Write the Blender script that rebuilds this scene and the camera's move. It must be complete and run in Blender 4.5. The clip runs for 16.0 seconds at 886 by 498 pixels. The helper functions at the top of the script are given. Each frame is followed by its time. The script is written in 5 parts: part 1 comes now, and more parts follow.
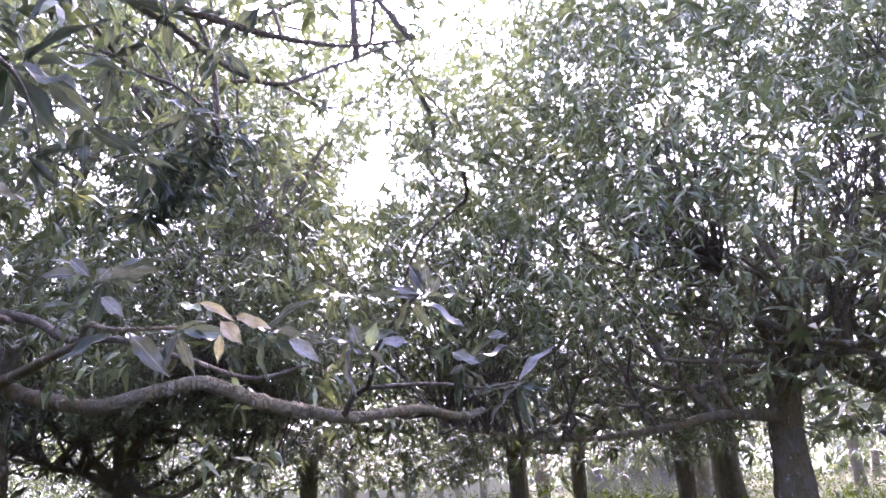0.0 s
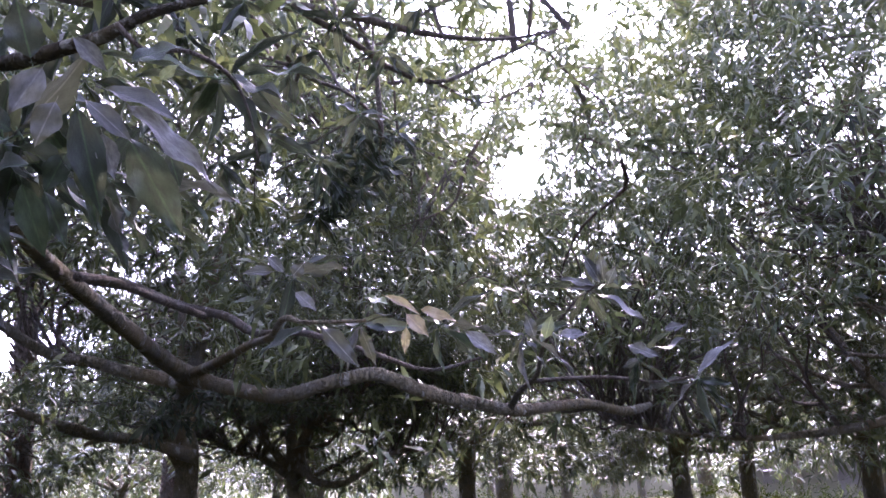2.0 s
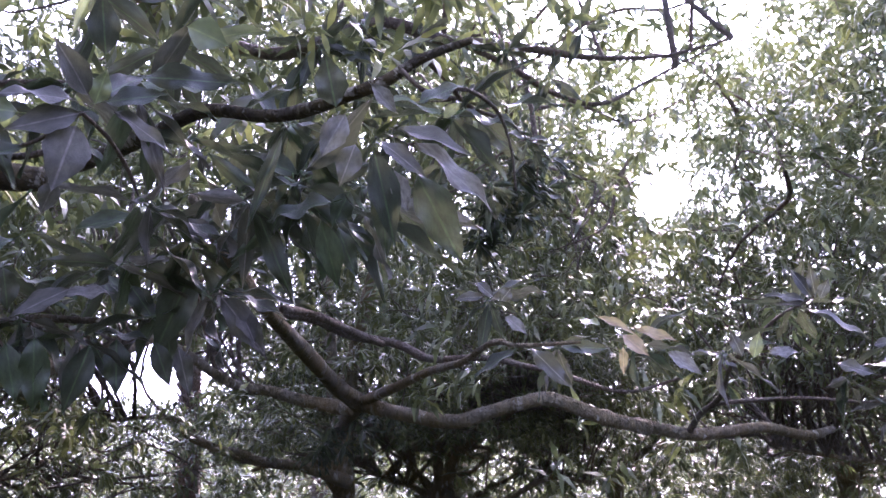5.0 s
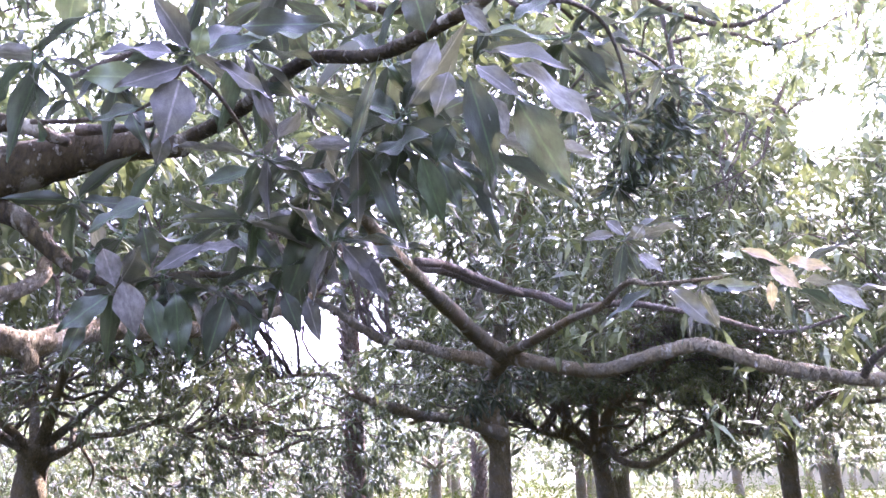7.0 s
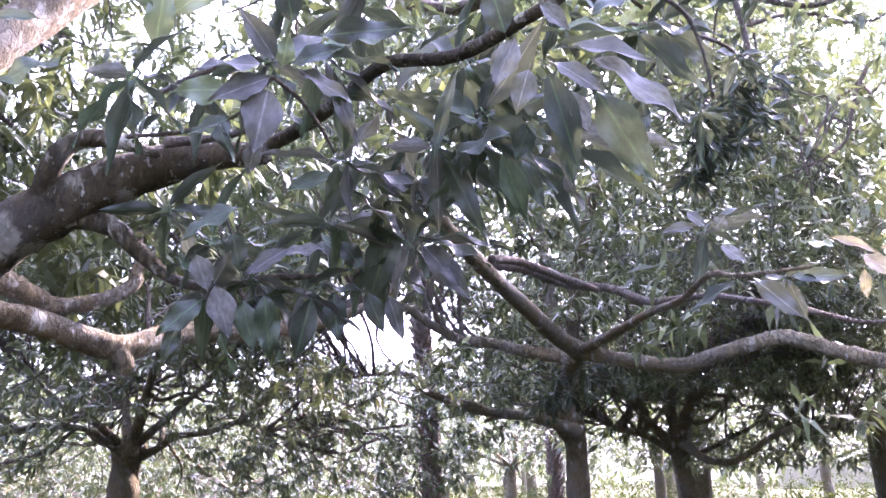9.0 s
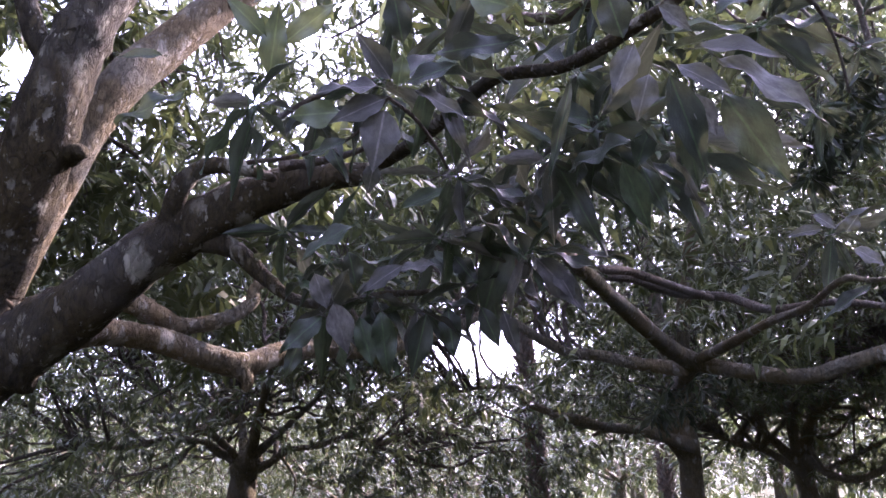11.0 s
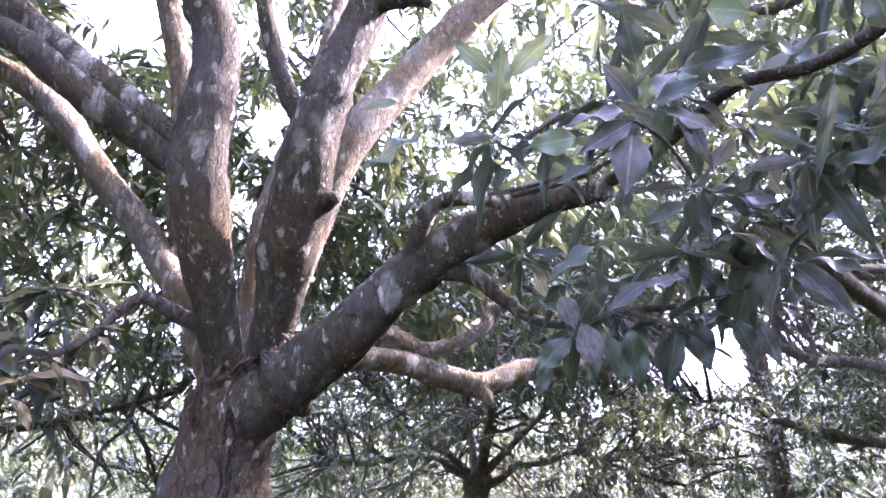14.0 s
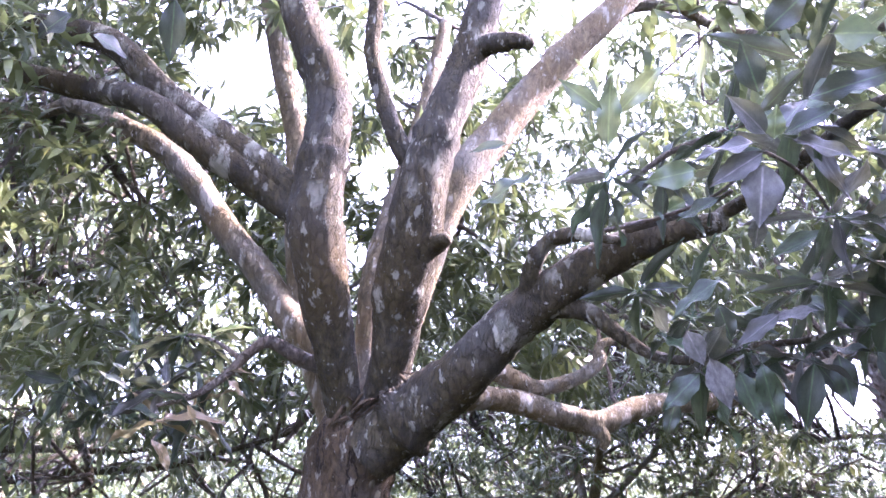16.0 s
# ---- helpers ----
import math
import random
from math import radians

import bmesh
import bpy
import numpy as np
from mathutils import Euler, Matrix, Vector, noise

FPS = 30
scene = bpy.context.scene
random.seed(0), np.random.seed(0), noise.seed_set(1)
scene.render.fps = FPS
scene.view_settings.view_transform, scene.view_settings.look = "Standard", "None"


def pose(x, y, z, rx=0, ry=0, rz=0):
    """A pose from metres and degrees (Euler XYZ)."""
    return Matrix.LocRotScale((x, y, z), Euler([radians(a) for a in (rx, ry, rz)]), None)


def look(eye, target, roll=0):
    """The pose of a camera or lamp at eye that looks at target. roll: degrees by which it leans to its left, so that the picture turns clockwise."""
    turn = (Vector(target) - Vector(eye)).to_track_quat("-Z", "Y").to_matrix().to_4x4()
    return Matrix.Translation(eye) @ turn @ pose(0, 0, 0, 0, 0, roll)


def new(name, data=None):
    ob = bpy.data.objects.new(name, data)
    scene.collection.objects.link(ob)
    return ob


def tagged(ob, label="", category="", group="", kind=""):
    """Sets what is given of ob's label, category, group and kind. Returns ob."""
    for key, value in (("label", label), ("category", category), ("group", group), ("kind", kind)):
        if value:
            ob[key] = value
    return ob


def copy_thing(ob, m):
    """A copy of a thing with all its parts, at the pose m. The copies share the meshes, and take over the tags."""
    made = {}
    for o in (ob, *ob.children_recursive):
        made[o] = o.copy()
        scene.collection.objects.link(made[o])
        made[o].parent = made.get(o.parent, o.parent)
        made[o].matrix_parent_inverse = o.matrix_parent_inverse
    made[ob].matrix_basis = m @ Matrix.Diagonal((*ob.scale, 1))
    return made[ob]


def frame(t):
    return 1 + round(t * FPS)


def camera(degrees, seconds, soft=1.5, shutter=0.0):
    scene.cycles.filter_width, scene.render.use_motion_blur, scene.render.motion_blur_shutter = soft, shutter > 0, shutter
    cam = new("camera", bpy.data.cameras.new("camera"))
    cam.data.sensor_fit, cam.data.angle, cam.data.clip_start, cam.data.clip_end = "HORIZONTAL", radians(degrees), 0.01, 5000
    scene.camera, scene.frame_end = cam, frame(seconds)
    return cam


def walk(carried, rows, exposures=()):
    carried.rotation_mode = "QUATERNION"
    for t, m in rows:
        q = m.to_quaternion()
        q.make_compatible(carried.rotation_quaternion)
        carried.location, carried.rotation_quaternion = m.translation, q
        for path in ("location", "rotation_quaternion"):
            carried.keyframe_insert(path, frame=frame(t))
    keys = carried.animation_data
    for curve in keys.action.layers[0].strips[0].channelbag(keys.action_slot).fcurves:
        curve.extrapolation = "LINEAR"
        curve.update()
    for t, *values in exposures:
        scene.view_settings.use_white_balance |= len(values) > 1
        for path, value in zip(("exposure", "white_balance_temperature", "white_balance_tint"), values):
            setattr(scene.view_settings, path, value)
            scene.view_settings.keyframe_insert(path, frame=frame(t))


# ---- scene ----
import itertools

# ---- camera ----
cam = camera(61.7, 16.0, soft=1.5)
PATH = [
    (0, 0.068, -0.014, 1.483, 107.16, 4.12, 1.65),
    (0.5, 0.050, -0.015, 1.482, 107.14, 4.00, 5.25),
    (1, 0.037, -0.022, 1.482, 107.33, 4.01, 8.60),
    (1.5, 0.030, -0.018, 1.480, 106.49, 3.42, 10.40),
    (2, -0.007, -0.013, 1.485, 107.30, 2.12, 12.89),
    (2.5, -0.037, 0.001, 1.492, 107.71, 2.09, 14.61),
    (3, -0.050, 0.008, 1.497, 109.40, 2.38, 16.02),
    (3.2, -0.059, 0.014, 1.504, 109.64, 2.19, 16.44),
    (5.3, -0.208, -0.110, 1.465, 109.44, 1.69, 25.02),
    (5.5, -0.213, -0.105, 1.459, 108.30, 2.05, 26.91),
    (6, -0.186, -0.072, 1.454, 107.07, 1.11, 30.85),
    (6.5, -0.173, -0.041, 1.454, 106.54, 0.55, 32.83),
    (7, -0.168, -0.029, 1.454, 106.65, 1.00, 34.44),
    (7.5, -0.171, -0.030, 1.453, 106.61, 1.19, 35.38),
    (8, -0.174, -0.033, 1.453, 106.86, 1.18, 36.82),
    (8.5, -0.178, -0.041, 1.453, 106.73, 1.22, 38.71),
    (8.7, -0.176, -0.048, 1.450, 106.63, 1.13, 39.15),
    (10.8, -0.218, -0.062, 1.456, 107.69, 0.84, 46.87),
    (11, -0.204, -0.070, 1.454, 107.70, 0.57, 47.62),
    (11.5, -0.205, -0.078, 1.454, 107.88, 0.83, 50.61),
    (12, -0.202, -0.092, 1.453, 107.67, 0.91, 53.19),
    (12.5, -0.205, -0.107, 1.450, 107.09, 0.60, 57.20),
    (13, -0.208, -0.124, 1.451, 107.11, 0.91, 59.84),
    (13.5, -0.206, -0.139, 1.453, 107.97, 0.53, 61.66),
    (14, -0.207, -0.160, 1.454, 108.91, -0.24, 63.93),
    (14.5, -0.209, -0.174, 1.455, 109.71, -0.37, 65.13),
    (15, -0.211, -0.189, 1.456, 110.24, -0.72, 67.15),
    (15.5, -0.213, -0.197, 1.454, 110.42, -0.63, 69.54),
    (16, -0.207, -0.213, 1.454, 111.67, -0.91, 71.49),
]
EXPOSURES = [(t, s, k, 49) for t, s, k in ((0.0, 4.3, 5350), (1.5, 3.88, 5320), (3.2, 3.12, 5300), (5.5, 4.17, 5350), (7.0, 5.08, 5320), (8.6, 4.99, 5320), (10.8, 3.56, 5450), (12.4, 3.24, 5450), (13.2, 4.25, 5250), (16.0, 5.05, 5200))]
walk(cam, [(t, pose(x, y, z, rx, ry, rz)) for t, x, y, z, rx, ry, rz in PATH], EXPOSURES)

# ---- light ----
SUN_AZ, SUN_EL = radians(2.0), radians(43.0)  # from +y towards +x, above the horizon
world = bpy.data.worlds.new("hazy_morning_sky")
scene.world = world
world.use_nodes = True
_bg = world.node_tree.nodes["Background"]
_sky = world.node_tree.nodes.new("ShaderNodeTexSky")
_sky.sky_type, _sky.sun_disc = "NISHITA", False
_sky.sun_elevation, _sky.sun_rotation = SUN_EL, SUN_AZ
_sky.dust_density, _sky.air_density, _sky.ozone_density = 4.5, 0.75, 1.0
_haze = world.node_tree.nodes.new("ShaderNodeHueSaturation")  # milky morning haze
_haze.inputs["Saturation"].default_value = 0.5
world.node_tree.links.new(_sky.outputs[0], _haze.inputs["Color"])
world.node_tree.links.new(_haze.outputs[0], _bg.inputs[0])
_bg.inputs[1].default_value = 0.205
sun_dir = Vector((math.sin(SUN_AZ) * math.cos(SUN_EL), math.cos(SUN_AZ) * math.cos(SUN_EL), math.sin(SUN_EL)))
sun = new("sun", bpy.data.lights.new("sun", "SUN"))
sun.data.energy, sun.data.angle, sun.data.color = 2.5, radians(1.6), (1.0, 0.83, 0.58)
sun.matrix_world = look(sun_dir * 60, (0, 0, 0))


# ---- materials ----
def material(name):
    m = bpy.data.materials.new(name)
    m.use_nodes = True
    nt = m.node_tree
    return m, nt, nt.nodes["Principled BSDF"], nt.nodes["Material Output"]


def node(nt, kind, **values):
    n = nt.nodes.new(kind)
    for k, v in values.items():
        n.inputs[k.replace("_", " ")].default_value = v
    return n


def noise_node(nt, scale, detail=4.0, rough=0.55, coord="Object"):
    tc = nt.nodes.new("ShaderNodeTexCoord")
    n = node(nt, "ShaderNodeTexNoise", Scale=scale, Detail=detail, Roughness=rough)
    nt.links.new(tc.outputs[coord], n.inputs["Vector"])
    return n.outputs["Fac"]


def ramp(nt, fac, stops):
    r = nt.nodes.new("ShaderNodeValToRGB")
    while len(r.color_ramp.elements) < len(stops):
        r.color_ramp.elements.new(0.5)
    for e, (p, c) in zip(r.color_ramp.elements, stops):
        e.position, e.color = p, (*c, 1)
    nt.links.new(fac, r.inputs[0])
    return r.outputs[0]


def mix(nt, fac, a, b):
    n = nt.nodes.new("ShaderNodeMix")
    n.data_type = "RGBA"
    for sock, v in ((n.inputs[0], fac), (n.inputs[6], a), (n.inputs[7], b)):
        if isinstance(v, (float, int)):
            sock.default_value = v
        elif isinstance(v, tuple):
            sock.default_value = (*v, 1)
        else:
            nt.links.new(v, sock)
    return n.outputs[2]


def bump(nt, bsdf, height, strength, distance):
    b = node(nt, "ShaderNodeBump", Strength=strength, Distance=distance)
    nt.links.new(height, b.inputs["Height"])
    nt.links.new(b.outputs[0], bsdf.inputs["Normal"])


def calc(nt, operation, a, b=None):
    n = nt.nodes.new("ShaderNodeMath")
    n.operation = operation
    for sock, v in zip(n.inputs, (a, b)):
        if isinstance(v, float):
            sock.default_value = v
        elif v is not None:
            nt.links.new(v, sock)
    return n.outputs[0]


def leaf_material(name, stops, young, rough=0.33, through_light=0.32, per_object=False, glow=(0.22, 0.26, 0.14), gloss=0.5):
    """Glossy leathery leaf that lets some light through; colour varies from leaf to leaf and from branch to branch."""
    m, nt, bsdf, out = material(name)
    if per_object:
        rnd = nt.nodes.new("ShaderNodeObjectInfo").outputs["Random"]
    else:
        rnd = nt.nodes.new("ShaderNodeNewGeometry").outputs["Random Per Island"]
    col = ramp(nt, rnd, stops)
    patch = ramp(nt, noise_node(nt, 0.9, 3.0), [(0.5, (0, 0, 0)), (0.68, (1, 1, 1))])
    col = mix(nt, patch, col, young)
    vein = noise_node(nt, 38.0, 3.0)
    col = mix(nt, ramp(nt, vein, [(0.35, (0, 0, 0)), (0.75, (0.28, 0.28, 0.28))]), col, (0.05, 0.06, 0.03))
    relief = vein
    if per_object:  # pale midrib and side veins, along the blade's own length
        tc = nt.nodes.new("ShaderNodeTexCoord")
        xyz = nt.nodes.new("ShaderNodeSeparateXYZ")
        nt.links.new(tc.outputs["Object"], xyz.inputs[0])
        across = calc(nt, "ABSOLUTE", xyz.outputs[0])
        rib = ramp(nt, across, [(0.012, (0.55, 0.55, 0.55)), (0.04, (0, 0, 0))])
        side = calc(nt, "SINE", calc(nt, "SUBTRACT", calc(nt, "MULTIPLY", xyz.outputs[1], 88.0), calc(nt, "MULTIPLY", across, 62.0)))
        lines = ramp(nt, side, [(0.86, (0, 0, 0)), (1.0, (0.07, 0.07, 0.07))])
        col = mix(nt, rib, mix(nt, lines, col, tuple(1.7 * k for k in young)), tuple(min(1.0, 2.1 * k) for k in young))
        blotch = ramp(nt, noise_node(nt, 5.5, 5, 0.65), [(0.38, (0.55, 0.55, 0.55)), (0.6, (0, 0, 0))])
        col = mix(nt, blotch, col, tuple(0.45 * k for k in stops[0][1]))
        relief = mix(nt, 0.06, vein, side)
    nt.links.new(col, bsdf.inputs["Base Color"])
    bsdf.inputs["Roughness"].default_value = rough
    bsdf.inputs["IOR"].default_value = 1.5
    bsdf.inputs["Specular IOR Level"].default_value = gloss
    bump(nt, bsdf, relief, 0.25, 0.004)
    tr = nt.nodes.new("ShaderNodeBsdfTranslucent")
    nt.links.new(mix(nt, 0.55, col, glow), tr.inputs[0])
    ms = nt.nodes.new("ShaderNodeMixShader")
    ms.inputs[0].default_value = through_light
    nt.links.new(bsdf.outputs[0], ms.inputs[1])
    nt.links.new(tr.outputs[0], ms.inputs[2])
    nt.links.new(ms.outputs[0], out.inputs[0])
    return m


def bark_material(name, dark, light, lichen, amount, scale=1.0, furrowed=0.0):
    """Weathered bark: fine grain, shallow cracks, broad grey and brown stains, small pale lichen spots."""
    m, nt, bsdf, _ = material(name)
    tc = nt.nodes.new("ShaderNodeTexCoord")
    mp = nt.nodes.new("ShaderNodeMapping")
    mp.inputs["Scale"].default_value = (1, 1, 0.45)
    nt.links.new(tc.outputs["Object"], mp.inputs[0])
    fine = node(nt, "ShaderNodeTexNoise", Scale=66 * scale, Detail=8, Roughness=0.72)
    nt.links.new(mp.outputs[0], fine.inputs["Vector"])
    streak = node(nt, "ShaderNodeTexNoise", Scale=26 * scale, Detail=6, Roughness=0.66, Distortion=0.6)
    nt.links.new(mp.outputs[0], streak.inputs["Vector"])
    warp = nt.nodes.new("ShaderNodeMix")
    warp.data_type = "RGBA"
    warp.inputs[0].default_value = 0.05
    nt.links.new(mp.outputs[0], warp.inputs[6])
    nt.links.new(streak.outputs["Color"], warp.inputs[7])
    plates = node(nt, "ShaderNodeTexVoronoi", Scale=46 * scale, Randomness=1.0)
    plates.feature = "DISTANCE_TO_EDGE"
    nt.links.new(warp.outputs[2], plates.inputs["Vector"])
    crack = ramp(nt, plates.outputs["Distance"], [(0.0, (0, 0, 0)), (0.1, (1, 1, 1))])
    col = mix(nt, ramp(nt, streak.outputs["Fac"], [(0.3, (0, 0, 0)), (0.7, (1, 1, 1))]), dark, light)
    col = mix(nt, ramp(nt, fine.outputs["Fac"], [(0.36, (0.75, 0.75, 0.75)), (0.6, (0, 0, 0))]), col, tuple(0.5 * k for k in dark))
    grey = sum(light) / 3
    col = mix(nt, ramp(nt, noise_node(nt, 4.2 * scale, 5, 0.6), [(0.45, (0, 0, 0)), (0.62, (0.55, 0.55, 0.55))]), col, (grey * 0.92, grey * 0.93, grey * 0.8))
    col = mix(nt, ramp(nt, noise_node(nt, 2.6 * scale, 4), [(0.5, (0, 0, 0)), (0.68, (0.5, 0.5, 0.5))]), col, (light[0] * 0.85, light[1] * 0.72, light[2] * 0.56))
    col = mix(nt, ramp(nt, plates.outputs["Distance"], [(0.0, (0.3, 0.3, 0.3)), (0.06, (0, 0, 0))]), col, tuple(0.5 * k for k in dark))
    for size, grow in ((9.0, 0.0), (24.0, 0.05), (55.0, 0.1)):
        spots = node(nt, "ShaderNodeTexVoronoi", Scale=size * scale, Randomness=1.0)
        nt.links.new(warp.outputs[2], spots.inputs["Vector"])
        edge = nt.nodes.new("ShaderNodeMath")
        edge.operation = "MULTIPLY_ADD"
        nt.links.new(fine.outputs["Fac"], edge.inputs[0])
        edge.inputs[1].default_value = 0.7
        nt.links.new(spots.outputs["Distance"], edge.inputs[2])
        lo = 0.47 + 0.3 * amount - grow
        patch = ramp(nt, edge.outputs[0], [(lo - 0.07, (0.62, 0.62, 0.62)), (lo + 0.05, (0, 0, 0))])
        where = ramp(nt, noise_node(nt, 0.3 * size * scale, 3), [(0.47, (0, 0, 0)), (0.56, (1, 1, 1))])
        mul = nt.nodes.new("ShaderNodeMix")
        mul.data_type, mul.blend_type = "RGBA", "MULTIPLY"
        mul.inputs[0].default_value = 1.0
        nt.links.new(patch, mul.inputs[6])
        nt.links.new(where, mul.inputs[7])
        col = mix(nt, mul.outputs[2], col, lichen)
    bsdf.inputs["Roughness"].default_value = 0.9
    bsdf.inputs["Specular IOR Level"].default_value = 0.2
    h = mix(nt, 0.25, mix(nt, 0.5, fine.outputs["Fac"], streak.outputs["Fac"]), crack)
    if furrowed:  # long dark fissures up the stem
        mf = nt.nodes.new("ShaderNodeMapping")
        mf.inputs["Scale"].default_value = (1, 1, 0.13)
        nt.links.new(tc.outputs["Object"], mf.inputs[0])
        fis = node(nt, "ShaderNodeTexNoise", Scale=13.0, Detail=5, Roughness=0.6)
        nt.links.new(mf.outputs[0], fis.inputs["Vector"])
        seam = ramp(nt, fis.outputs["Fac"], [(0.585, (1, 1, 1)), (0.6, (0, 0, 0)), (0.612, (0, 0, 0)), (0.63, (1, 1, 1))])
        h = mix(nt, furrowed, h, seam)
        col = mix(nt, seam, tuple(0.45 * k for k in dark), col)
    nt.links.new(col, bsdf.inputs["Base Color"])
    bump(nt, bsdf, h, 1.0, 0.03)
    return m


LEAF_STOPS = [(0.0, (0.025, 0.034, 0.015)), (0.5, (0.051, 0.067, 0.027)), (0.85, (0.084, 0.103, 0.034)), (1.0, (0.14, 0.152, 0.04))]
leaf_far = leaf_material("mango_leaves", LEAF_STOPS, (0.085, 0.105, 0.036), rough=0.4, through_light=0.26, glow=(0.16, 0.2, 0.07), gloss=0.4)
# leaves darker than the crowns': the shade they hang in is put into the colour
SHADED_STOPS = [(0.0, (0.012, 0.018, 0.014)), (0.6, (0.023, 0.033, 0.022)), (1.0, (0.038, 0.062, 0.026))]
leaf_near = leaf_material("shaded_mango_leaf", SHADED_STOPS, (0.03, 0.055, 0.02), rough=0.4, through_light=0.1, per_object=True, gloss=0.26)
leaf_young = leaf_material("young_mango_leaf", [(0.0, (0.045, 0.075, 0.02)), (1.0, (0.085, 0.115, 0.03))], (0.07, 0.1, 0.03), through_light=0.26, per_object=True)
leaf_old = leaf_material("yellowed_mango_leaf", [(0.0, (0.14, 0.095, 0.045)), (1.0, (0.22, 0.16, 0.075))], (0.18, 0.13, 0.06), through_light=0.3, per_object=True)
# grey-white base colour paints the sky's sheen on glossy leaf tops
leaf_pale = leaf_material("sky_sheen_mango_leaf", [(0.0, (0.026, 0.028, 0.025)), (0.6, (0.055, 0.055, 0.05)), (1.0, (0.16, 0.156, 0.148))], (0.085, 0.083, 0.076), rough=0.5, through_light=0.1, per_object=True, gloss=0.3)
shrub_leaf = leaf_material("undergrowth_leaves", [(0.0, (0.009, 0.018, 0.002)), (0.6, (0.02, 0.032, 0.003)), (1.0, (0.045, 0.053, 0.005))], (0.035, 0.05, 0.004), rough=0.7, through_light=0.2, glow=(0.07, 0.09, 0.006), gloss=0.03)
bark = bark_material("mango_bark", (0.07, 0.06, 0.029), (0.165, 0.143, 0.077), (0.32, 0.32, 0.27), 0.3)
# darker than the other bark: shade of backlit limbs is put into the colour
bark_near = bark_material("shaded_lichened_mango_bark", (0.019, 0.0148, 0.006), (0.07, 0.058, 0.024), (0.27, 0.265, 0.2), 0.58)
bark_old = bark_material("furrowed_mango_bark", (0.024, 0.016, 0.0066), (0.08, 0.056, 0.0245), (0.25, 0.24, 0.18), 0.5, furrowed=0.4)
# paler bark: sunlight on these limbs is partly put into the colour
bark_pale = bark_material("pale_sunlit_mango_bark", (0.08, 0.064, 0.033), (0.21, 0.172, 0.092), (0.42, 0.4, 0.33), 0.58)
twig_bark = bark_material("mango_twig_bark", (0.055, 0.045, 0.032), (0.12, 0.1, 0.072), (0.24, 0.24, 0.2), 0.1)
palm_bark = bark_material("palm_bark", (0.05, 0.036, 0.027), (0.2, 0.15, 0.11), (0.3, 0.2, 0.15), 0.3)


def ground_material():
    m, nt, bsdf, _ = material("orchard_ground")
    col = ramp(nt, noise_node(nt, 0.35, 6), [(0.3, (0.02, 0.022, 0.009)), (0.5, (0.024, 0.031, 0.01)), (0.7, (0.05, 0.044, 0.024))])
    col = mix(nt, ramp(nt, noise_node(nt, 14, 6), [(0.35, (0, 0, 0)), (0.7, (0.8, 0.8, 0.8))]), col, (0.04, 0.036, 0.018))
    nt.links.new(col, bsdf.inputs["Base Color"])
    bsdf.inputs["Roughness"].default_value = 1.0
    bsdf.inputs["Specular IOR Level"].default_value = 0.04
    bump(nt, bsdf, noise_node(nt, 22, 6), 0.8, 0.05)
    return m


# ---- shape helpers ----
def raw_mesh(name, verts, tris, mat, smooth=True):
    """One mesh from arrays of corners and triangles."""
    me = bpy.data.meshes.new(name)
    verts, tris = np.asarray(verts, np.float32), np.asarray(tris, np.int32)
    me.vertices.add(len(verts))
    me.vertices.foreach_set("co", verts.ravel())
    me.loops.add(tris.size)
    me.loops.foreach_set("vertex_index", tris.ravel())
    me.polygons.add(len(tris))
    me.polygons.foreach_set("loop_start", np.arange(0, tris.size, 3, dtype=np.int32))
    me.polygons.foreach_set("use_smooth", np.full(len(tris), smooth))
    me.update(calc_edges=True)
    me.materials.append(mat)
    return me


def child(name, me, parent, label="", kind=""):
    ob = new(name, me)
    ob.parent = parent
    return tagged(ob, label=label, kind=kind)


def spline(points, per=6):
    """Catmull-Rom through rows of x, y, z, radius."""
    p = np.asarray(points, float)
    p = np.vstack([2 * p[0] - p[1], p, 2 * p[-1] - p[-2]])
    out = []
    for i in range(1, len(p) - 2):
        for s in np.linspace(0, 1, per, endpoint=False):
            a, b, c, d = p[i - 1 : i + 3]
            out.append(0.5 * (2 * b + (c - a) * s + (2 * a - 5 * b + 4 * c - d) * s**2 + (3 * b - a - 3 * c + d) * s**3))
    out.append(p[-2])
    out = np.array(out)
    out[:, 3] = out[:, 3].clip(0.0015)
    return out


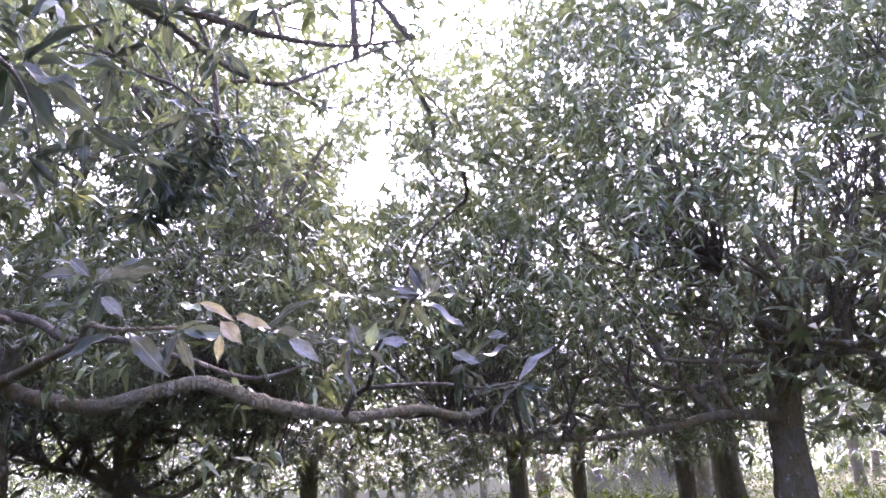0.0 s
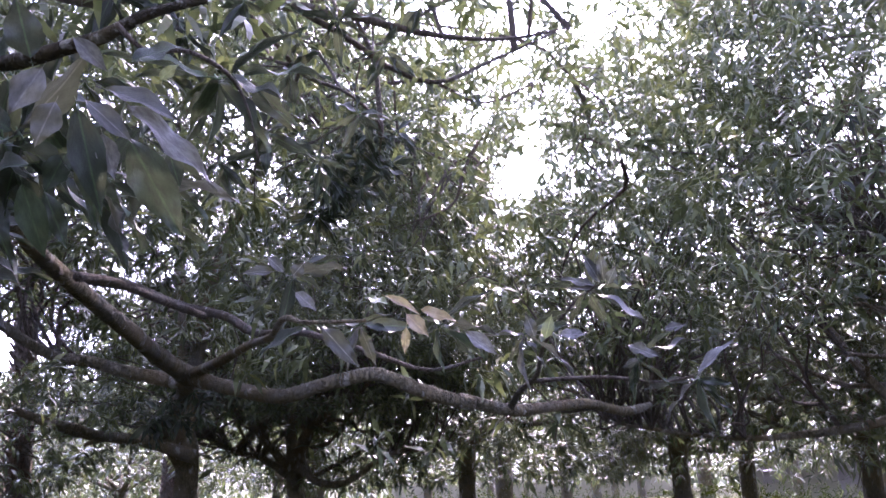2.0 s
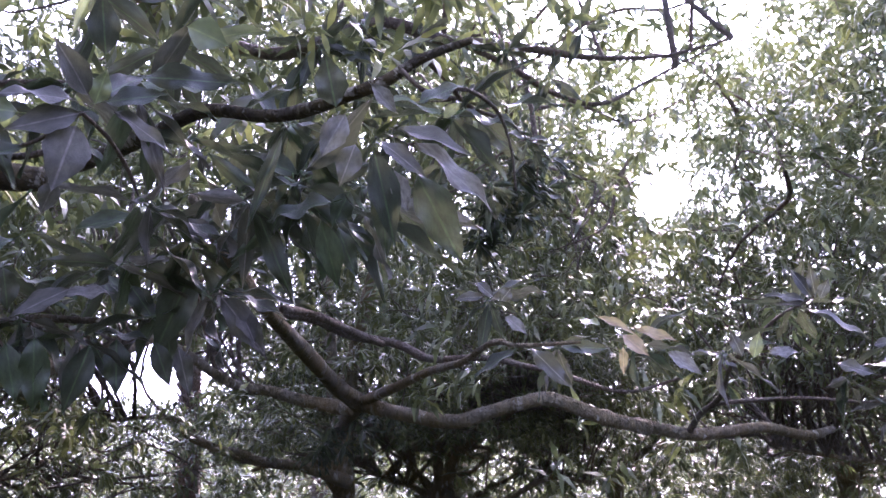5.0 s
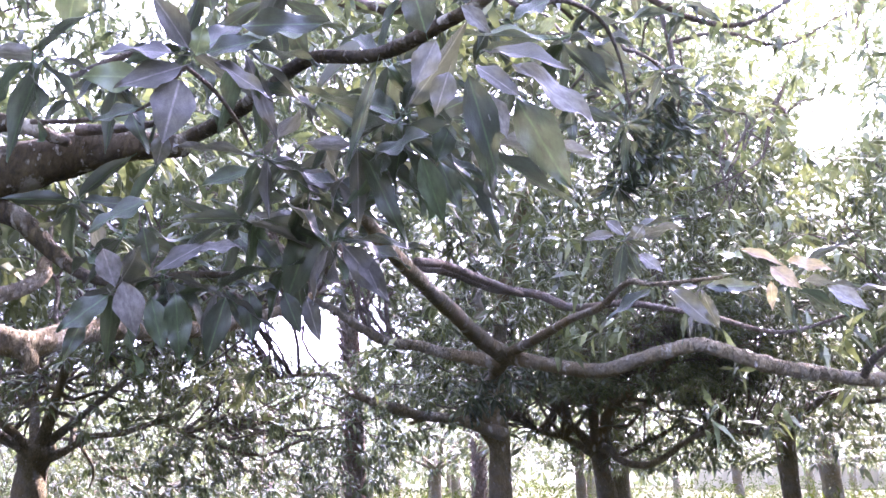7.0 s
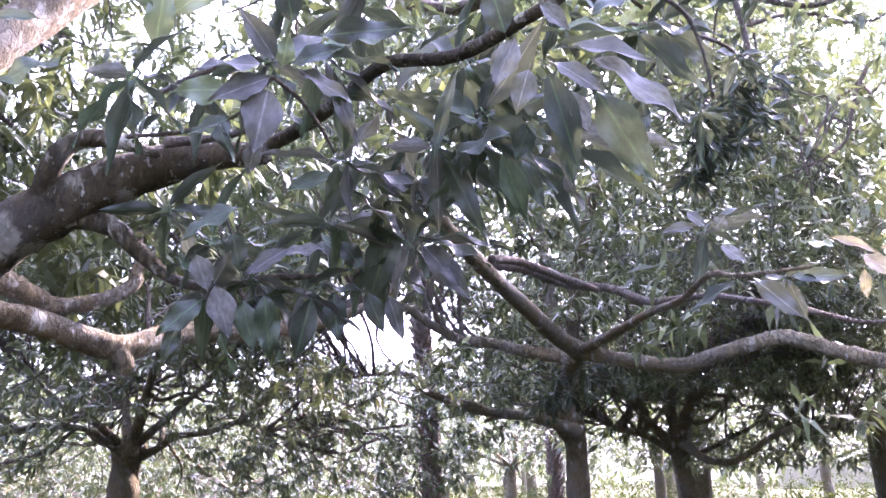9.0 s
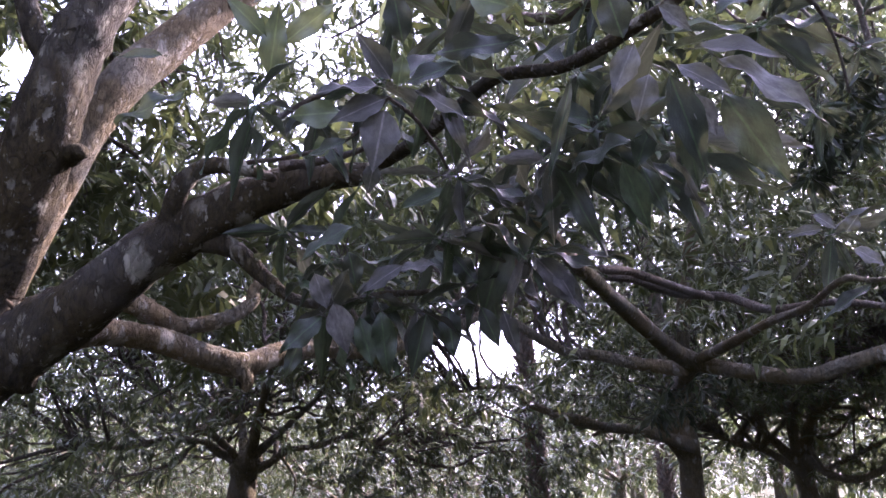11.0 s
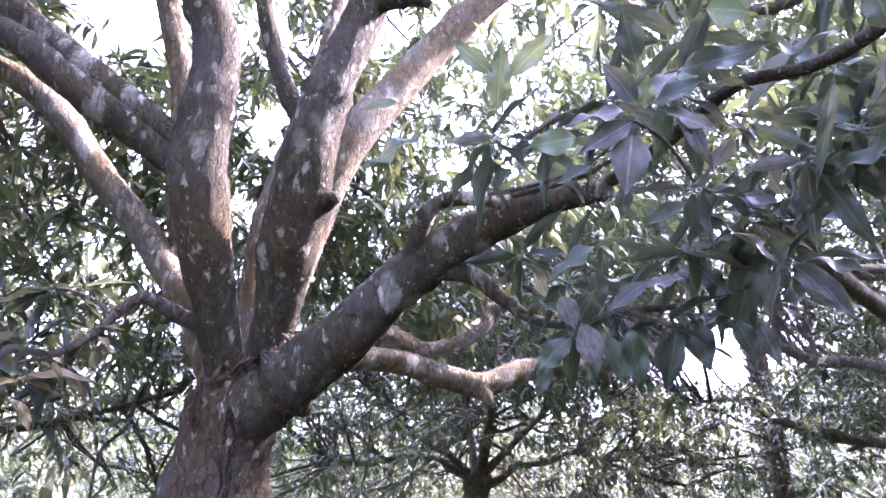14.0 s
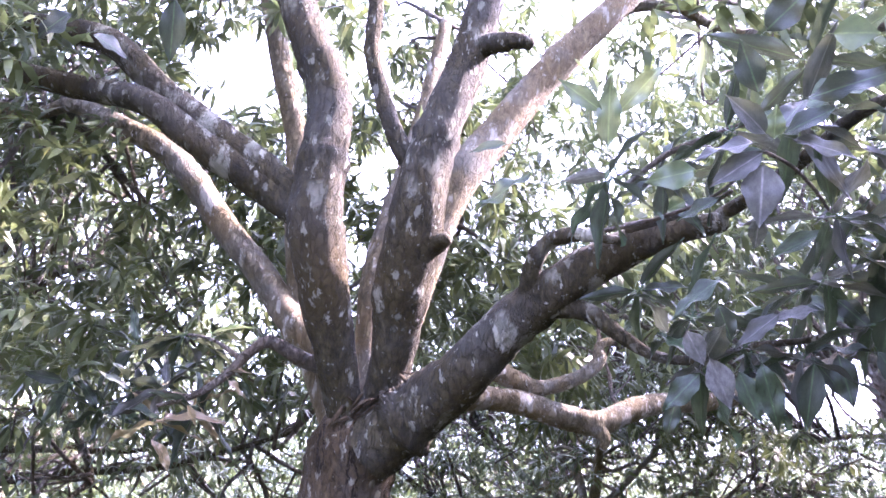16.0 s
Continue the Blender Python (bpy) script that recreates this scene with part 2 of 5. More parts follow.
def tube(points, sides=12, per=6, rough=0.06, seed=0, knots=0):
    """A limb: round in section with uneven girth and knots; ends in a blunt tip. Arrays of corners and triangles."""
    rng = np.random.default_rng(seed)
    rows = spline(points, per)
    c, r = rows[:, :3], rows[:, 3].copy()
    n = len(c)
    tang = np.gradient(c, axis=0)
    tang /= np.linalg.norm(tang, axis=1, keepdims=True) + 1e-9
    side = np.cross(tang[0], [0.3, 0.9, 0.2])
    sides_a = []
    for t in tang:
        side = side - t * (side @ t)
        side /= np.linalg.norm(side) + 1e-9
        sides_a.append(side)
    u = np.array(sides_a)
    v = np.cross(tang, u)
    for _ in range(knots):
        k = rng.integers(1, n - 1)
        r[k] *= rng.uniform(1.04, 1.14)
    ang = np.linspace(0, 2 * np.pi, sides, endpoint=False)
    lobes = 1 + rough * (np.sin(2 * ang + rng.uniform(0, 6))[None] + 0.6 * np.sin(3 * ang[None] + 0.6 * np.arange(n)[:, None]))
    lobes = lobes + rough * rng.normal(0, 0.45, (n, sides))
    ring = (r[:, None] * lobes)[..., None] * (np.cos(ang)[None, :, None] * u[:, None] + np.sin(ang)[None, :, None] * v[:, None])
    verts = (c[:, None] + ring).reshape(-1, 3)
    i, j = np.meshgrid(np.arange(n - 1), np.arange(sides), indexing="ij")
    a, b = i * sides + j, i * sides + (j + 1) % sides
    tris = np.concatenate([np.stack([a, b, b + sides], -1).reshape(-1, 3), np.stack([a, b + sides, a + sides], -1).reshape(-1, 3)])
    tip = len(verts)
    verts = np.vstack([verts, c[-1] + tang[-1] * r[-1] * 0.6])
    e = (n - 1) * sides + np.arange(sides)
    tris = np.vstack([tris, np.stack([e, np.roll(e, -1), np.full(sides, tip)], -1)])
    return verts, tris


def joined(pieces):
    vs, ts, n = [], [], 0
    for v, t in pieces:
        vs.append(v)
        ts.append(np.asarray(t) + n)
        n += len(v)
    return np.vstack(vs), np.vstack(ts)


def unit(v):
    return v / (np.linalg.norm(v, axis=-1, keepdims=True) + 1e-9)


def leaf_cloud(pos, way, up, length, width, curl, fine):
    """Leaves as bent blades from each pos along way; fine: six-cornered blades instead of four-cornered ones."""
    side = unit(np.cross(way, up))
    nor = np.cross(side, way)
    if fine:
        tpl = np.array([(0, 0), (-0.46, 0.33), (0.46, 0.33), (-0.40, 0.66), (0.40, 0.66), (0, 1)])
        tri = np.array([(0, 2, 1), (1, 2, 4), (1, 4, 3), (3, 4, 5)])
    else:
        tpl = np.array([(0, 0), (-0.5, 0.45), (0.5, 0.45), (0, 1)])
        tri = np.array([(0, 2, 1), (1, 2, 3)])
    x, y = tpl[:, 0], tpl[:, 1]
    edge = 0.25 * np.abs(x)
    v = (
        pos[:, None]
        + side[:, None] * (width[:, None] * x)[..., None]
        + way[:, None] * (length[:, None] * y)[..., None]
        + nor[:, None] * (length[:, None] * (edge * 0.5 - curl[:, None] * y**2))[..., None]
    )
    t = tri[None] + (np.arange(len(pos)) * len(tpl))[:, None, None]
    return v.reshape(-1, 3), t.reshape(-1, 3)


def whorls(centres, axes, rng, per=10, length=0.17, fine=True):
    """Clusters of leaves round the twig ends, drooping outward."""
    n = len(centres) * per
    c, a = np.repeat(centres, per, 0), np.repeat(unit(axes), per, 0)
    helper = np.where(np.abs(a[:, 2:]) < 0.9, [[0.0, 0, 1]], [[1.0, 0, 0]])
    e1 = unit(np.cross(a, helper))
    e2 = np.cross(a, e1)
    az, spread = rng.uniform(0, 2 * np.pi, n), np.radians(rng.uniform(25, 120, n))
    way = np.cos(spread)[:, None] * a + np.sin(spread)[:, None] * (np.cos(az)[:, None] * e1 + np.sin(az)[:, None] * e2)
    way[:, 2] -= rng.uniform(0.05, 0.75, n)
    way = unit(way)
    up = unit(np.array([0, 0, 1.0]) + 0.45 * rng.normal(0, 1, (n, 3)))
    ln = length * rng.uniform(0.65, 1.25, n)
    start = c + a * rng.uniform(-0.12, 0.03, n)[:, None]
    return leaf_cloud(start, way, up, ln, ln * rng.uniform(0.17, 0.27, n), rng.uniform(0.05, 0.35, n), fine)


def twigs(centres, heads, rng, length=0.5):
    """Thin three-sided twigs behind the whorls, with a bend in each."""
    n = len(centres)
    back = unit(heads)
    ln = length * rng.uniform(0.6, 1.3, n)[:, None]
    mid = centres - back * ln * 0.5 + rng.normal(0, 0.09, (n, 3)) * ln
    end = centres - back * ln + rng.normal(0, 0.2, (n, 3)) * ln + np.array([0, 0, 0.03])
    e1 = unit(np.cross(back, rng.normal(0, 1, (n, 3))))
    e2 = np.cross(back, e1)
    v = []
    for p, r in ((centres, 0.002), (mid, 0.0035), (end, 0.006)):
        for k in range(3):
            v.append(p + r * (math.cos(2.094 * k) * e1 + math.sin(2.094 * k) * e2))
    v = np.stack(v, 1)
    tri = []
    for s in (0, 3):
        for k in range(3):
            a, b = s + k, s + (k + 1) % 3
            tri += [(a, b, b + 3), (a, b + 3, a + 3)]
    t = np.array(tri)[None] + (np.arange(n) * 9)[:, None, None]
    return v.reshape(-1, 3), t.reshape(-1, 3)


def branchlets(starts, ends, rng, thick=0.016):
    """Crooked branchlets from the limbs to the twig ends, each with side shoots, as one mesh."""
    parts = []
    for k, (a, b) in enumerate(zip(starts, ends)):
        d, ln = b - a, np.linalg.norm(b - a)
        r = thick * min(1.3, 0.5 + 0.3 * ln) * rng.uniform(0.6, 1.2)
        sag = np.array([0, 0, rng.uniform(-0.12, 0.2) * ln])
        rows = [(*(a + d * s + sag * 4 * s * (1 - s) + rng.normal(0, 0.055, 3) * ln * min(1, 3 * s * (1.2 - s))), r * (1 - 0.75 * s)) for s in (0, 0.22, 0.45, 0.7, 1.0)]
        parts.append(tube(rows, 5, 3, 0.05, k))
        for _ in range(2):
            m = np.array(rows[int(rng.integers(1, 4))])
            q = unit(d / (ln + 1e-6) + 0.8 * rng.normal(0, 1, 3)) * rng.uniform(0.2, 0.45) * ln
            parts.append(tube([(*m[:3], m[3] * 0.6), (*(m[:3] + q * 0.5 + rng.normal(0, 0.06, 3) * ln), m[3] * 0.45), (*(m[:3] + q), m[3] * 0.2)], 4, 3, 0.0, k))
    return joined(parts)


# lanes cut through the crowns for the camera's view and side light: from, to, radius
HOLLOWS = [
    ((0.0, -0.3, 1.1), (-0.2, 3.0, 1.5), 1.3),
    ((-0.2, -0.2, 1.3), (-2.6, 3.6, 1.7), 1.15),
    ((-0.2, -0.2, 1.5), (-2.3, 0.1, 2.2), 1.1),
    ((-0.2, -0.2, 1.5), (-1.9, 0.1, 3.0), 0.85),
    ((-1.8, 3.5, 1.1), (-5.0, 9.0, 1.2), 1.05),
    ((-2.5, 1.2, 1.1), (-6.4, 3.2, 1.1), 0.75),
    ((0.4, 3.0, 1.0), (3.3, 7.6, 1.0), 1.0),
    ((-2.0, -3.6, 3.0), (-6.0, -3.6, 3.0), 1.3),
    ((-3.2, 0.6, 1.4), (-5.0, 1.3, 1.4), 0.9),
    ((-2.6, 1.8, 1.4), (-4.8, 2.8, 1.4), 0.9),
]
CLEAR_EAST = [((1.5, 0.3, 2.0), (1.3, 2.6, 2.4), 1.9), ((-0.3, 0.8, 1.8), (-1.2, 3.9, 3.2), 0.55)]
# gaps cut through the crowns to fit the camera's view: azimuth from +y to +x, elevation, half width in degrees, how
# open
VIEWPOINT = Vector((-0.1, -0.1, 1.47))
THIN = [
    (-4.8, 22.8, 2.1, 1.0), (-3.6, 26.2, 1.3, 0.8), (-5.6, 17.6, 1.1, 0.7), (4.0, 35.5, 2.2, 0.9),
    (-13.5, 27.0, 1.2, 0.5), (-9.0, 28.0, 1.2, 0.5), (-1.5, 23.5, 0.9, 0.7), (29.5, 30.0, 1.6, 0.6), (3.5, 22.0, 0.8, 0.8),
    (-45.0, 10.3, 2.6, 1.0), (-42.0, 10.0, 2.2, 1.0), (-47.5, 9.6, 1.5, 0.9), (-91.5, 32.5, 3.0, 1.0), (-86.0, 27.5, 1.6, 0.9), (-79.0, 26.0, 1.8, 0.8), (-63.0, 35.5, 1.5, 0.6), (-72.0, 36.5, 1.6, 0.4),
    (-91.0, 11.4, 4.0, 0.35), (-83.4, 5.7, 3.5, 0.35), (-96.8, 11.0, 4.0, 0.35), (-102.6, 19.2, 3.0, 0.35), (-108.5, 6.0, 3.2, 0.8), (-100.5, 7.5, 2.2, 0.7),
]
SUN_SHAFTS = [((-2.3, 0.85, 2.85), 0.7), ((-2.88, -0.32, 2.7), 0.24), ((-2.97, -0.6, 2.93), 0.2), ((-2.66, 1.1, 1.95), 0.2), ((-2.45, 0.7, 2.6), 0.42), ((-2.35, 0.1, 3.1), 0.3), ((-7.5, 3.8, 1.2), 0.4)]


def ragged(p, seed):
    """Two scales of smooth noise from -1 to 1 at each point, for rims that are not clean."""
    a, b, c = p[:, 0] + seed, p[:, 1] - seed, p[:, 2]
    return 0.6 * np.sin(4.1 * a + 2.3 * c) * np.sin(3.3 * b - 3.7 * c) + 0.4 * np.sin(11 * a - 9 * c + 3 * b) * np.sin(8 * b + 5 * a)


def outside(p, hollows):
    keep = np.ones(len(p), bool)
    for a, b, r in hollows:
        a, b = np.array(a), np.array(b)
        s = ((p - a) @ (b - a) / ((b - a) @ (b - a))).clip(0, 1)
        keep &= np.linalg.norm(p - a - s[:, None] * (b - a), axis=1) > r
    return keep


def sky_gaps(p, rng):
    """Which of the twig ends stay, outside the gaps cut along the camera's sight lines and towards the sun."""
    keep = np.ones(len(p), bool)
    way = unit(p - np.array(VIEWPOINT))
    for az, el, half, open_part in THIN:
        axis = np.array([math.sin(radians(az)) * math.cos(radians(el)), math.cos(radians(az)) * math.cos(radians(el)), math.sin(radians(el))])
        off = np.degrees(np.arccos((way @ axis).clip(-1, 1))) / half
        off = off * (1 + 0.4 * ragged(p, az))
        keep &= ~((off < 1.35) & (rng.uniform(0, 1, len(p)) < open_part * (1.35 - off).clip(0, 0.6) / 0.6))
    lofty = np.degrees(np.arcsin(way[:, 2].clip(-1, 1)))  # above 54 degrees from the camera, out of view, opened to let light in
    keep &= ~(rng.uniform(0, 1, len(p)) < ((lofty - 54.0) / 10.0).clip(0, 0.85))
    for a, r in SUN_SHAFTS:
        d = p - np.array(a)
        s = d @ np.array(sun_dir)
        gap = np.linalg.norm(d - s[:, None] * np.array(sun_dir), axis=1)
        keep &= (s < 0.2) | (gap * (1 + 0.3 * ragged(p, r)) > r)
    return keep


def shell(rng, n, radius, top, low, thick=0.32, skirt=0.22, gaps=0.0):
    """Twig ends in the outer shell of a crown about its fork: broad, round-topped, uneven, with a drooping skirt."""
    az = rng.uniform(0, 2 * np.pi, n)
    s = rng.uniform(-skirt, 1.0, n)
    el = np.arcsin(s)
    shift = Vector((rng.uniform(0, 50), rng.uniform(0, 50), 0))
    dirs = np.stack([np.cos(el) * np.cos(az), np.cos(el) * np.sin(az), s], 1).tolist()
    lump = np.array([1 + 0.28 * noise.noise(Vector(d) * 1.6 + shift) + 0.3 * noise.noise(Vector(d) * 4.2 + shift) for d in dirs])
    depth = 1 - thick * rng.uniform(0, 1, n) ** 1.2
    rad = radius * lump * depth
    p = np.stack([rad * np.cos(el) * np.cos(az), rad * np.cos(el) * np.sin(az), np.where(s > 0, top * lump * depth * s, low * s / 0.22)], 1)
    head = unit(np.stack([np.cos(el) * np.cos(az), np.cos(el) * np.sin(az), 0.5 * s + 0.15], 1) + 0.5 * rng.normal(0, 1, (n, 3)))
    dense = np.array([noise.noise(Vector(q) * 1.1 + shift) for q in p.tolist()])
    keep = dense > rng.uniform(-0.6, -0.1, n) + gaps
    return p[keep], head[keep]


# ---- ground ----
def ground_sheet():
    n, v = 64, []
    radii = np.concatenate([np.linspace(0, 40, 41), np.geomspace(46, 1500, 16)])
    for r in radii:
        for k in range(n):
            a = 2 * math.pi * k / n
            x, y = r * math.cos(a), r * math.sin(a)
            z = 0.05 * noise.noise(Vector((x * 0.35, y * 0.35, 0))) if r < 60 else 0.0
            v.append((x, y, z))
    t = []
    for i in range(len(radii) - 1):
        for k in range(n):
            a, b = i * n + k, i * n + (k + 1) % n
            t += [(a, b, b + n), (a, b + n, a + n)]
    ob = new("ground", raw_mesh("ground", v, t, ground_material()))
    return tagged(ob, label="earthy orchard floor with dry grass and leaf litter", category="ground", kind="structure")


ground_sheet()


# ---- the near trees ----
# limbs: rows of x, y, z, radius
BRANCHING = {}
BRANCHING["A.trunk"] = [(-2.63, 0.26, 1.41, 0.182), (-2.58, 0.26, 1.6, 0.14), (-2.54, 0.28, 1.74, 0.146), (-2.53, 0.29, 1.82, 0.1)]
BRANCHING["A.L1"] = [(-2.53, 0.27, 1.72, 0.06), (-2.49, 0.22, 1.86, 0.062), (-2.42, 0.16, 2.03, 0.071), (-2.35, 0.1, 2.22, 0.086), (-2.31, 0.06, 2.39, 0.092), (-2.3, 0.07, 2.6, 0.08), (-2.29, 0.07, 2.81, 0.074), (-2.31, -0.02, 3.05, 0.067), (-2.38, -0.12, 3.37, 0.06), (-2.42, -0.3, 3.9, 0.038)]
BRANCHING["A.L1b"] = [(-2.33, 0.08, 2.4, 0.052), (-2.345, -0.02, 2.47, 0.056), (-2.36, -0.12, 2.545, 0.055), (-2.4, -0.27, 2.66, 0.055), (-2.47, -0.44, 2.81, 0.05), (-2.51, -0.63, 2.99, 0.047), (-2.64, -0.86, 3.09, 0.043), (-2.83, -1.18, 3.2, 0.038), (-3.02, -1.64, 3.39, 0.023)]
BRANCHING["A.L1c"] = [(-2.33, 0.06, 2.36, 0.046), (-2.35, -0.13, 2.49, 0.047), (-2.37, -0.31, 2.6, 0.045), (-2.4, -0.49, 2.73, 0.041), (-2.54, -0.72, 2.82, 0.038), (-2.61, -0.97, 2.89, 0.033), (-2.76, -1.3, 3.04, 0.022)]
BRANCHING["A.L2"] = [(-2.5, 0.3, 1.72, 0.06), (-2.45, 0.33, 1.86, 0.06), (-2.36, 0.345, 2.04, 0.069), (-2.28, 0.34, 2.19, 0.085), (-2.19, 0.35, 2.35, 0.082), (-2.15, 0.36, 2.5, 0.075), (-2.11, 0.41, 2.69, 0.064), (-2.09, 0.49, 2.95, 0.061), (-2.06, 0.54, 3.19, 0.057), (-2.05, 0.57, 3.55, 0.049), (-2.03, 0.52, 3.98, 0.029)]
BRANCHING["A.L2b"] = [(-2.17, 0.34, 2.52, 0.035), (-2.18, 0.28, 2.62, 0.03), (-2.18, 0.23, 2.75, 0.027), (-2.18, 0.18, 2.94, 0.025), (-2.16, 0.18, 3.12, 0.024), (-2.18, 0.14, 3.41, 0.015)]
BRANCHING["A.L3"] = [(-2.56, 0.33, 1.72, 0.05), (-2.6, 0.41, 2.06, 0.058), (-2.52, 0.49, 2.41, 0.065), (-2.47, 0.59, 2.68, 0.068), (-2.47, 0.74, 2.9, 0.067), (-2.43, 0.94, 3.19, 0.063), (-2.35, 1.21, 3.51, 0.055), (-2.28, 1.51, 3.84, 0.041), (-2.22, 1.91, 4.18, 0.021)]
BRANCHING["A.L3b"] = [(-2.37, 1.2, 3.5, 0.033), (-2.36, 1.34, 3.58, 0.026), (-2.34, 1.53, 3.61, 0.023), (-2.37, 1.72, 3.59, 0.018), (-2.35, 1.92, 3.58, 0.011)]
BRANCHING["A.L4"] = [(-2.6, 0.32, 1.72, 0.05), (-2.73, 0.35, 2.05, 0.057), (-2.75, 0.36, 2.33, 0.057), (-2.79, 0.42, 2.6, 0.057), (-2.84, 0.51, 2.92, 0.052), (-2.86, 0.58, 3.25, 0.043), (-2.88, 0.66, 3.7, 0.027)]
BRANCHING["A.L5"] = [(-2.6, 0.25, 1.72, 0.045), (-2.72, 0.16, 2.03, 0.05), (-2.76, 0.1, 2.28, 0.047), (-2.76, 0.05, 2.58, 0.043), (-2.76, 0.02, 2.91, 0.04), (-2.75, -0.07, 3.22, 0.04), (-2.76, -0.14, 3.54, 0.038), (-2.78, -0.25, 3.97, 0.022)]
BRANCHING["A.L6"] = [(-2.58, 0.26, 1.72, 0.05), (-2.66, 0.2, 2.02, 0.064), (-2.74, 0.08, 2.16, 0.059), (-2.81, -0.04, 2.34, 0.054), (-2.85, -0.18, 2.51, 0.052), (-2.88, -0.32, 2.7, 0.052), (-2.91, -0.46, 2.84, 0.049), (-2.99, -0.67, 2.96, 0.041), (-3.04, -0.82, 3.03, 0.033), (-3.17, -0.98, 3.04, 0.024), (-3.32, -1.28, 3.14, 0.014)]
BRANCHING["A.L7"] = [(-2.52, 0.2, 1.96, 0.0294), (-2.51, 0.09, 1.98, 0.0252), (-2.48, -0.02, 2.02, 0.0189), (-2.49, -0.08, 1.98, 0.0147), (-2.51, -0.14, 1.91, 0.0126), (-2.53, -0.22, 1.85, 0.0091), (-2.58, -0.32, 1.82, 0.0049)]
BRANCHING["A.R1"] = [(-2.47, 0.3, 1.72, 0.107), (-2.37, 0.41, 1.81, 0.094), (-2.24, 0.5, 1.9, 0.082), (-2.12, 0.58, 2, 0.073), (-2.02, 0.65, 2.08, 0.069), (-1.9, 0.76, 2.16, 0.059), (-1.81, 0.85, 2.21, 0.05), (-1.72, 0.93, 2.23, 0.037), (-1.62, 0.98, 2.22, 0.027), (-1.67, 1.01, 2.25, 0.02), (-1.42, 0.94, 2.21, 0.017), (-1.16, 0.84, 2.16, 0.014), (-0.98, 0.77, 2.13, 0.012), (-0.84, 0.76, 2.08, 0.011), (-0.75, 0.74, 2.06, 0.011), (-0.67, 0.73, 2.06, 0.01), (-0.61, 0.72, 2.06, 0.009), (-0.55, 0.73, 2.09, 0.007), (-0.49, 0.76, 2.12, 0.005)]
BRANCHING["A.R1b"] = [(-2.04, 0.63, 2.05, 0.032), (-1.95, 0.62, 2.17, 0.027), (-1.9, 0.65, 2.23, 0.023), (-1.81, 0.7, 2.22, 0.02), (-1.75, 0.78, 2.19, 0.011)]
BRANCHING["A.R1c"] = [(-2.01, 0.67, 2.08, 0.032), (-1.91, 0.76, 2.04, 0.025), (-1.84, 0.82, 1.96, 0.018), (-1.77, 0.86, 1.9, 0.013), (-1.63, 0.89, 1.86, 0.01), (-1.48, 0.91, 1.86, 0.008), (-1.34, 0.92, 1.84, 0.006), (-1.26, 0.93, 1.84, 0.004)]
BRANCHING["A.R1d"] = [(-1.48, 0.63, 2.2, 0.006), (-1.41, 0.69, 2.25, 0.007), (-1.31, 0.73, 2.25, 0.006), (-1.18, 0.72, 2.21, 0.005), (-1.04, 0.67, 2.15, 0.004)]
BRANCHING["A.R1e"] = [(-1.75, 0.8, 2.23, 0.014), (-1.62, 0.81, 2.2, 0.01), (-1.45, 0.8, 2.16, 0.007), (-1.33, 0.78, 2.14, 0.005)]
BRANCHING["A.R2"] = [(-2.61, 0.38, 1.8, 0.086), (-2.64, 0.59, 1.91, 0.065), (-2.68, 0.75, 1.94, 0.045), (-2.68, 0.9, 1.93, 0.044), (-2.66, 1.07, 1.89, 0.045), (-2.65, 1.2, 1.87, 0.048), (-2.67, 1.34, 1.93, 0.045), (-2.75, 1.57, 1.99, 0.041), (-2.88, 1.89, 2.04, 0.039), (-3, 2.27, 2.14, 0.038), (-3.09, 2.72, 2.3, 0.029), (-3.17, 3.14, 2.51, 0.016)]
BRANCHING["A.R2b"] = [(-2.64, 1.17, 1.87, 0.041), (-2.62, 1.2, 1.82, 0.024), (-2.63, 1.2, 1.78, 0.013)]
BRANCHING["A.R2c"] = [(-2.7, 0.78, 2.06, 0.042), (-2.7, 0.89, 2.02, 0.036), (-2.68, 0.98, 1.99, 0.03), (-2.63, 1.11, 2.03, 0.026), (-2.61, 1.19, 2.09, 0.024), (-2.61, 1.2, 2.15, 0.02), (-2.6, 1.25, 2.18, 0.015)]
BRANCHING["A.L2s"] = [(-2.08, 0.5, 2.95, 0.038), (-2.01, 0.55, 2.94, 0.032), (-1.96, 0.59, 2.92, 0.026), (-1.93, 0.63, 2.9, 0.018)]
BRANCHING["A.L2k"] = [(-2.21, 0.4, 2.29, 0.034), (-2.14, 0.42, 2.29, 0.025), (-2.12, 0.43, 2.28, 0.015)]
BRANCHING["A.N1"] = [(-0.57, 0.69, 2.05, 0.004), (-0.54, 0.71, 2.02, 0.003), (-0.49, 0.73, 2.02, 0.003), (-0.47, 0.8, 2.02, 0.003), (-0.47, 0.86, 1.99, 0.002), (-0.48, 0.91, 1.94, 0.002)]
BRANCHING["A.N2"] = [(-0.96, 0.52, 1.99, 0.003), (-0.97, 0.58, 1.98, 0.003), (-1.01, 0.66, 1.97, 0.003), (-1.04, 0.71, 1.96, 0.002)]
BRANCHING["A.N3"] = [(-1.5, 0.58, 2.09, 0.005), (-1.34, 0.59, 2.05, 0.004), (-1.16, 0.59, 2.02, 0.003), (-0.96, 0.52, 1.99, 0.003)]
BRANCHING["B.trunk"] = [(-4.45, 7.31, 1.17, 0.123), (-4.44, 7.32, 1.64, 0.11), (-4.43, 7.24, 1.86, 0.135), (-4.4, 7.2, 2.06, 0.085)]
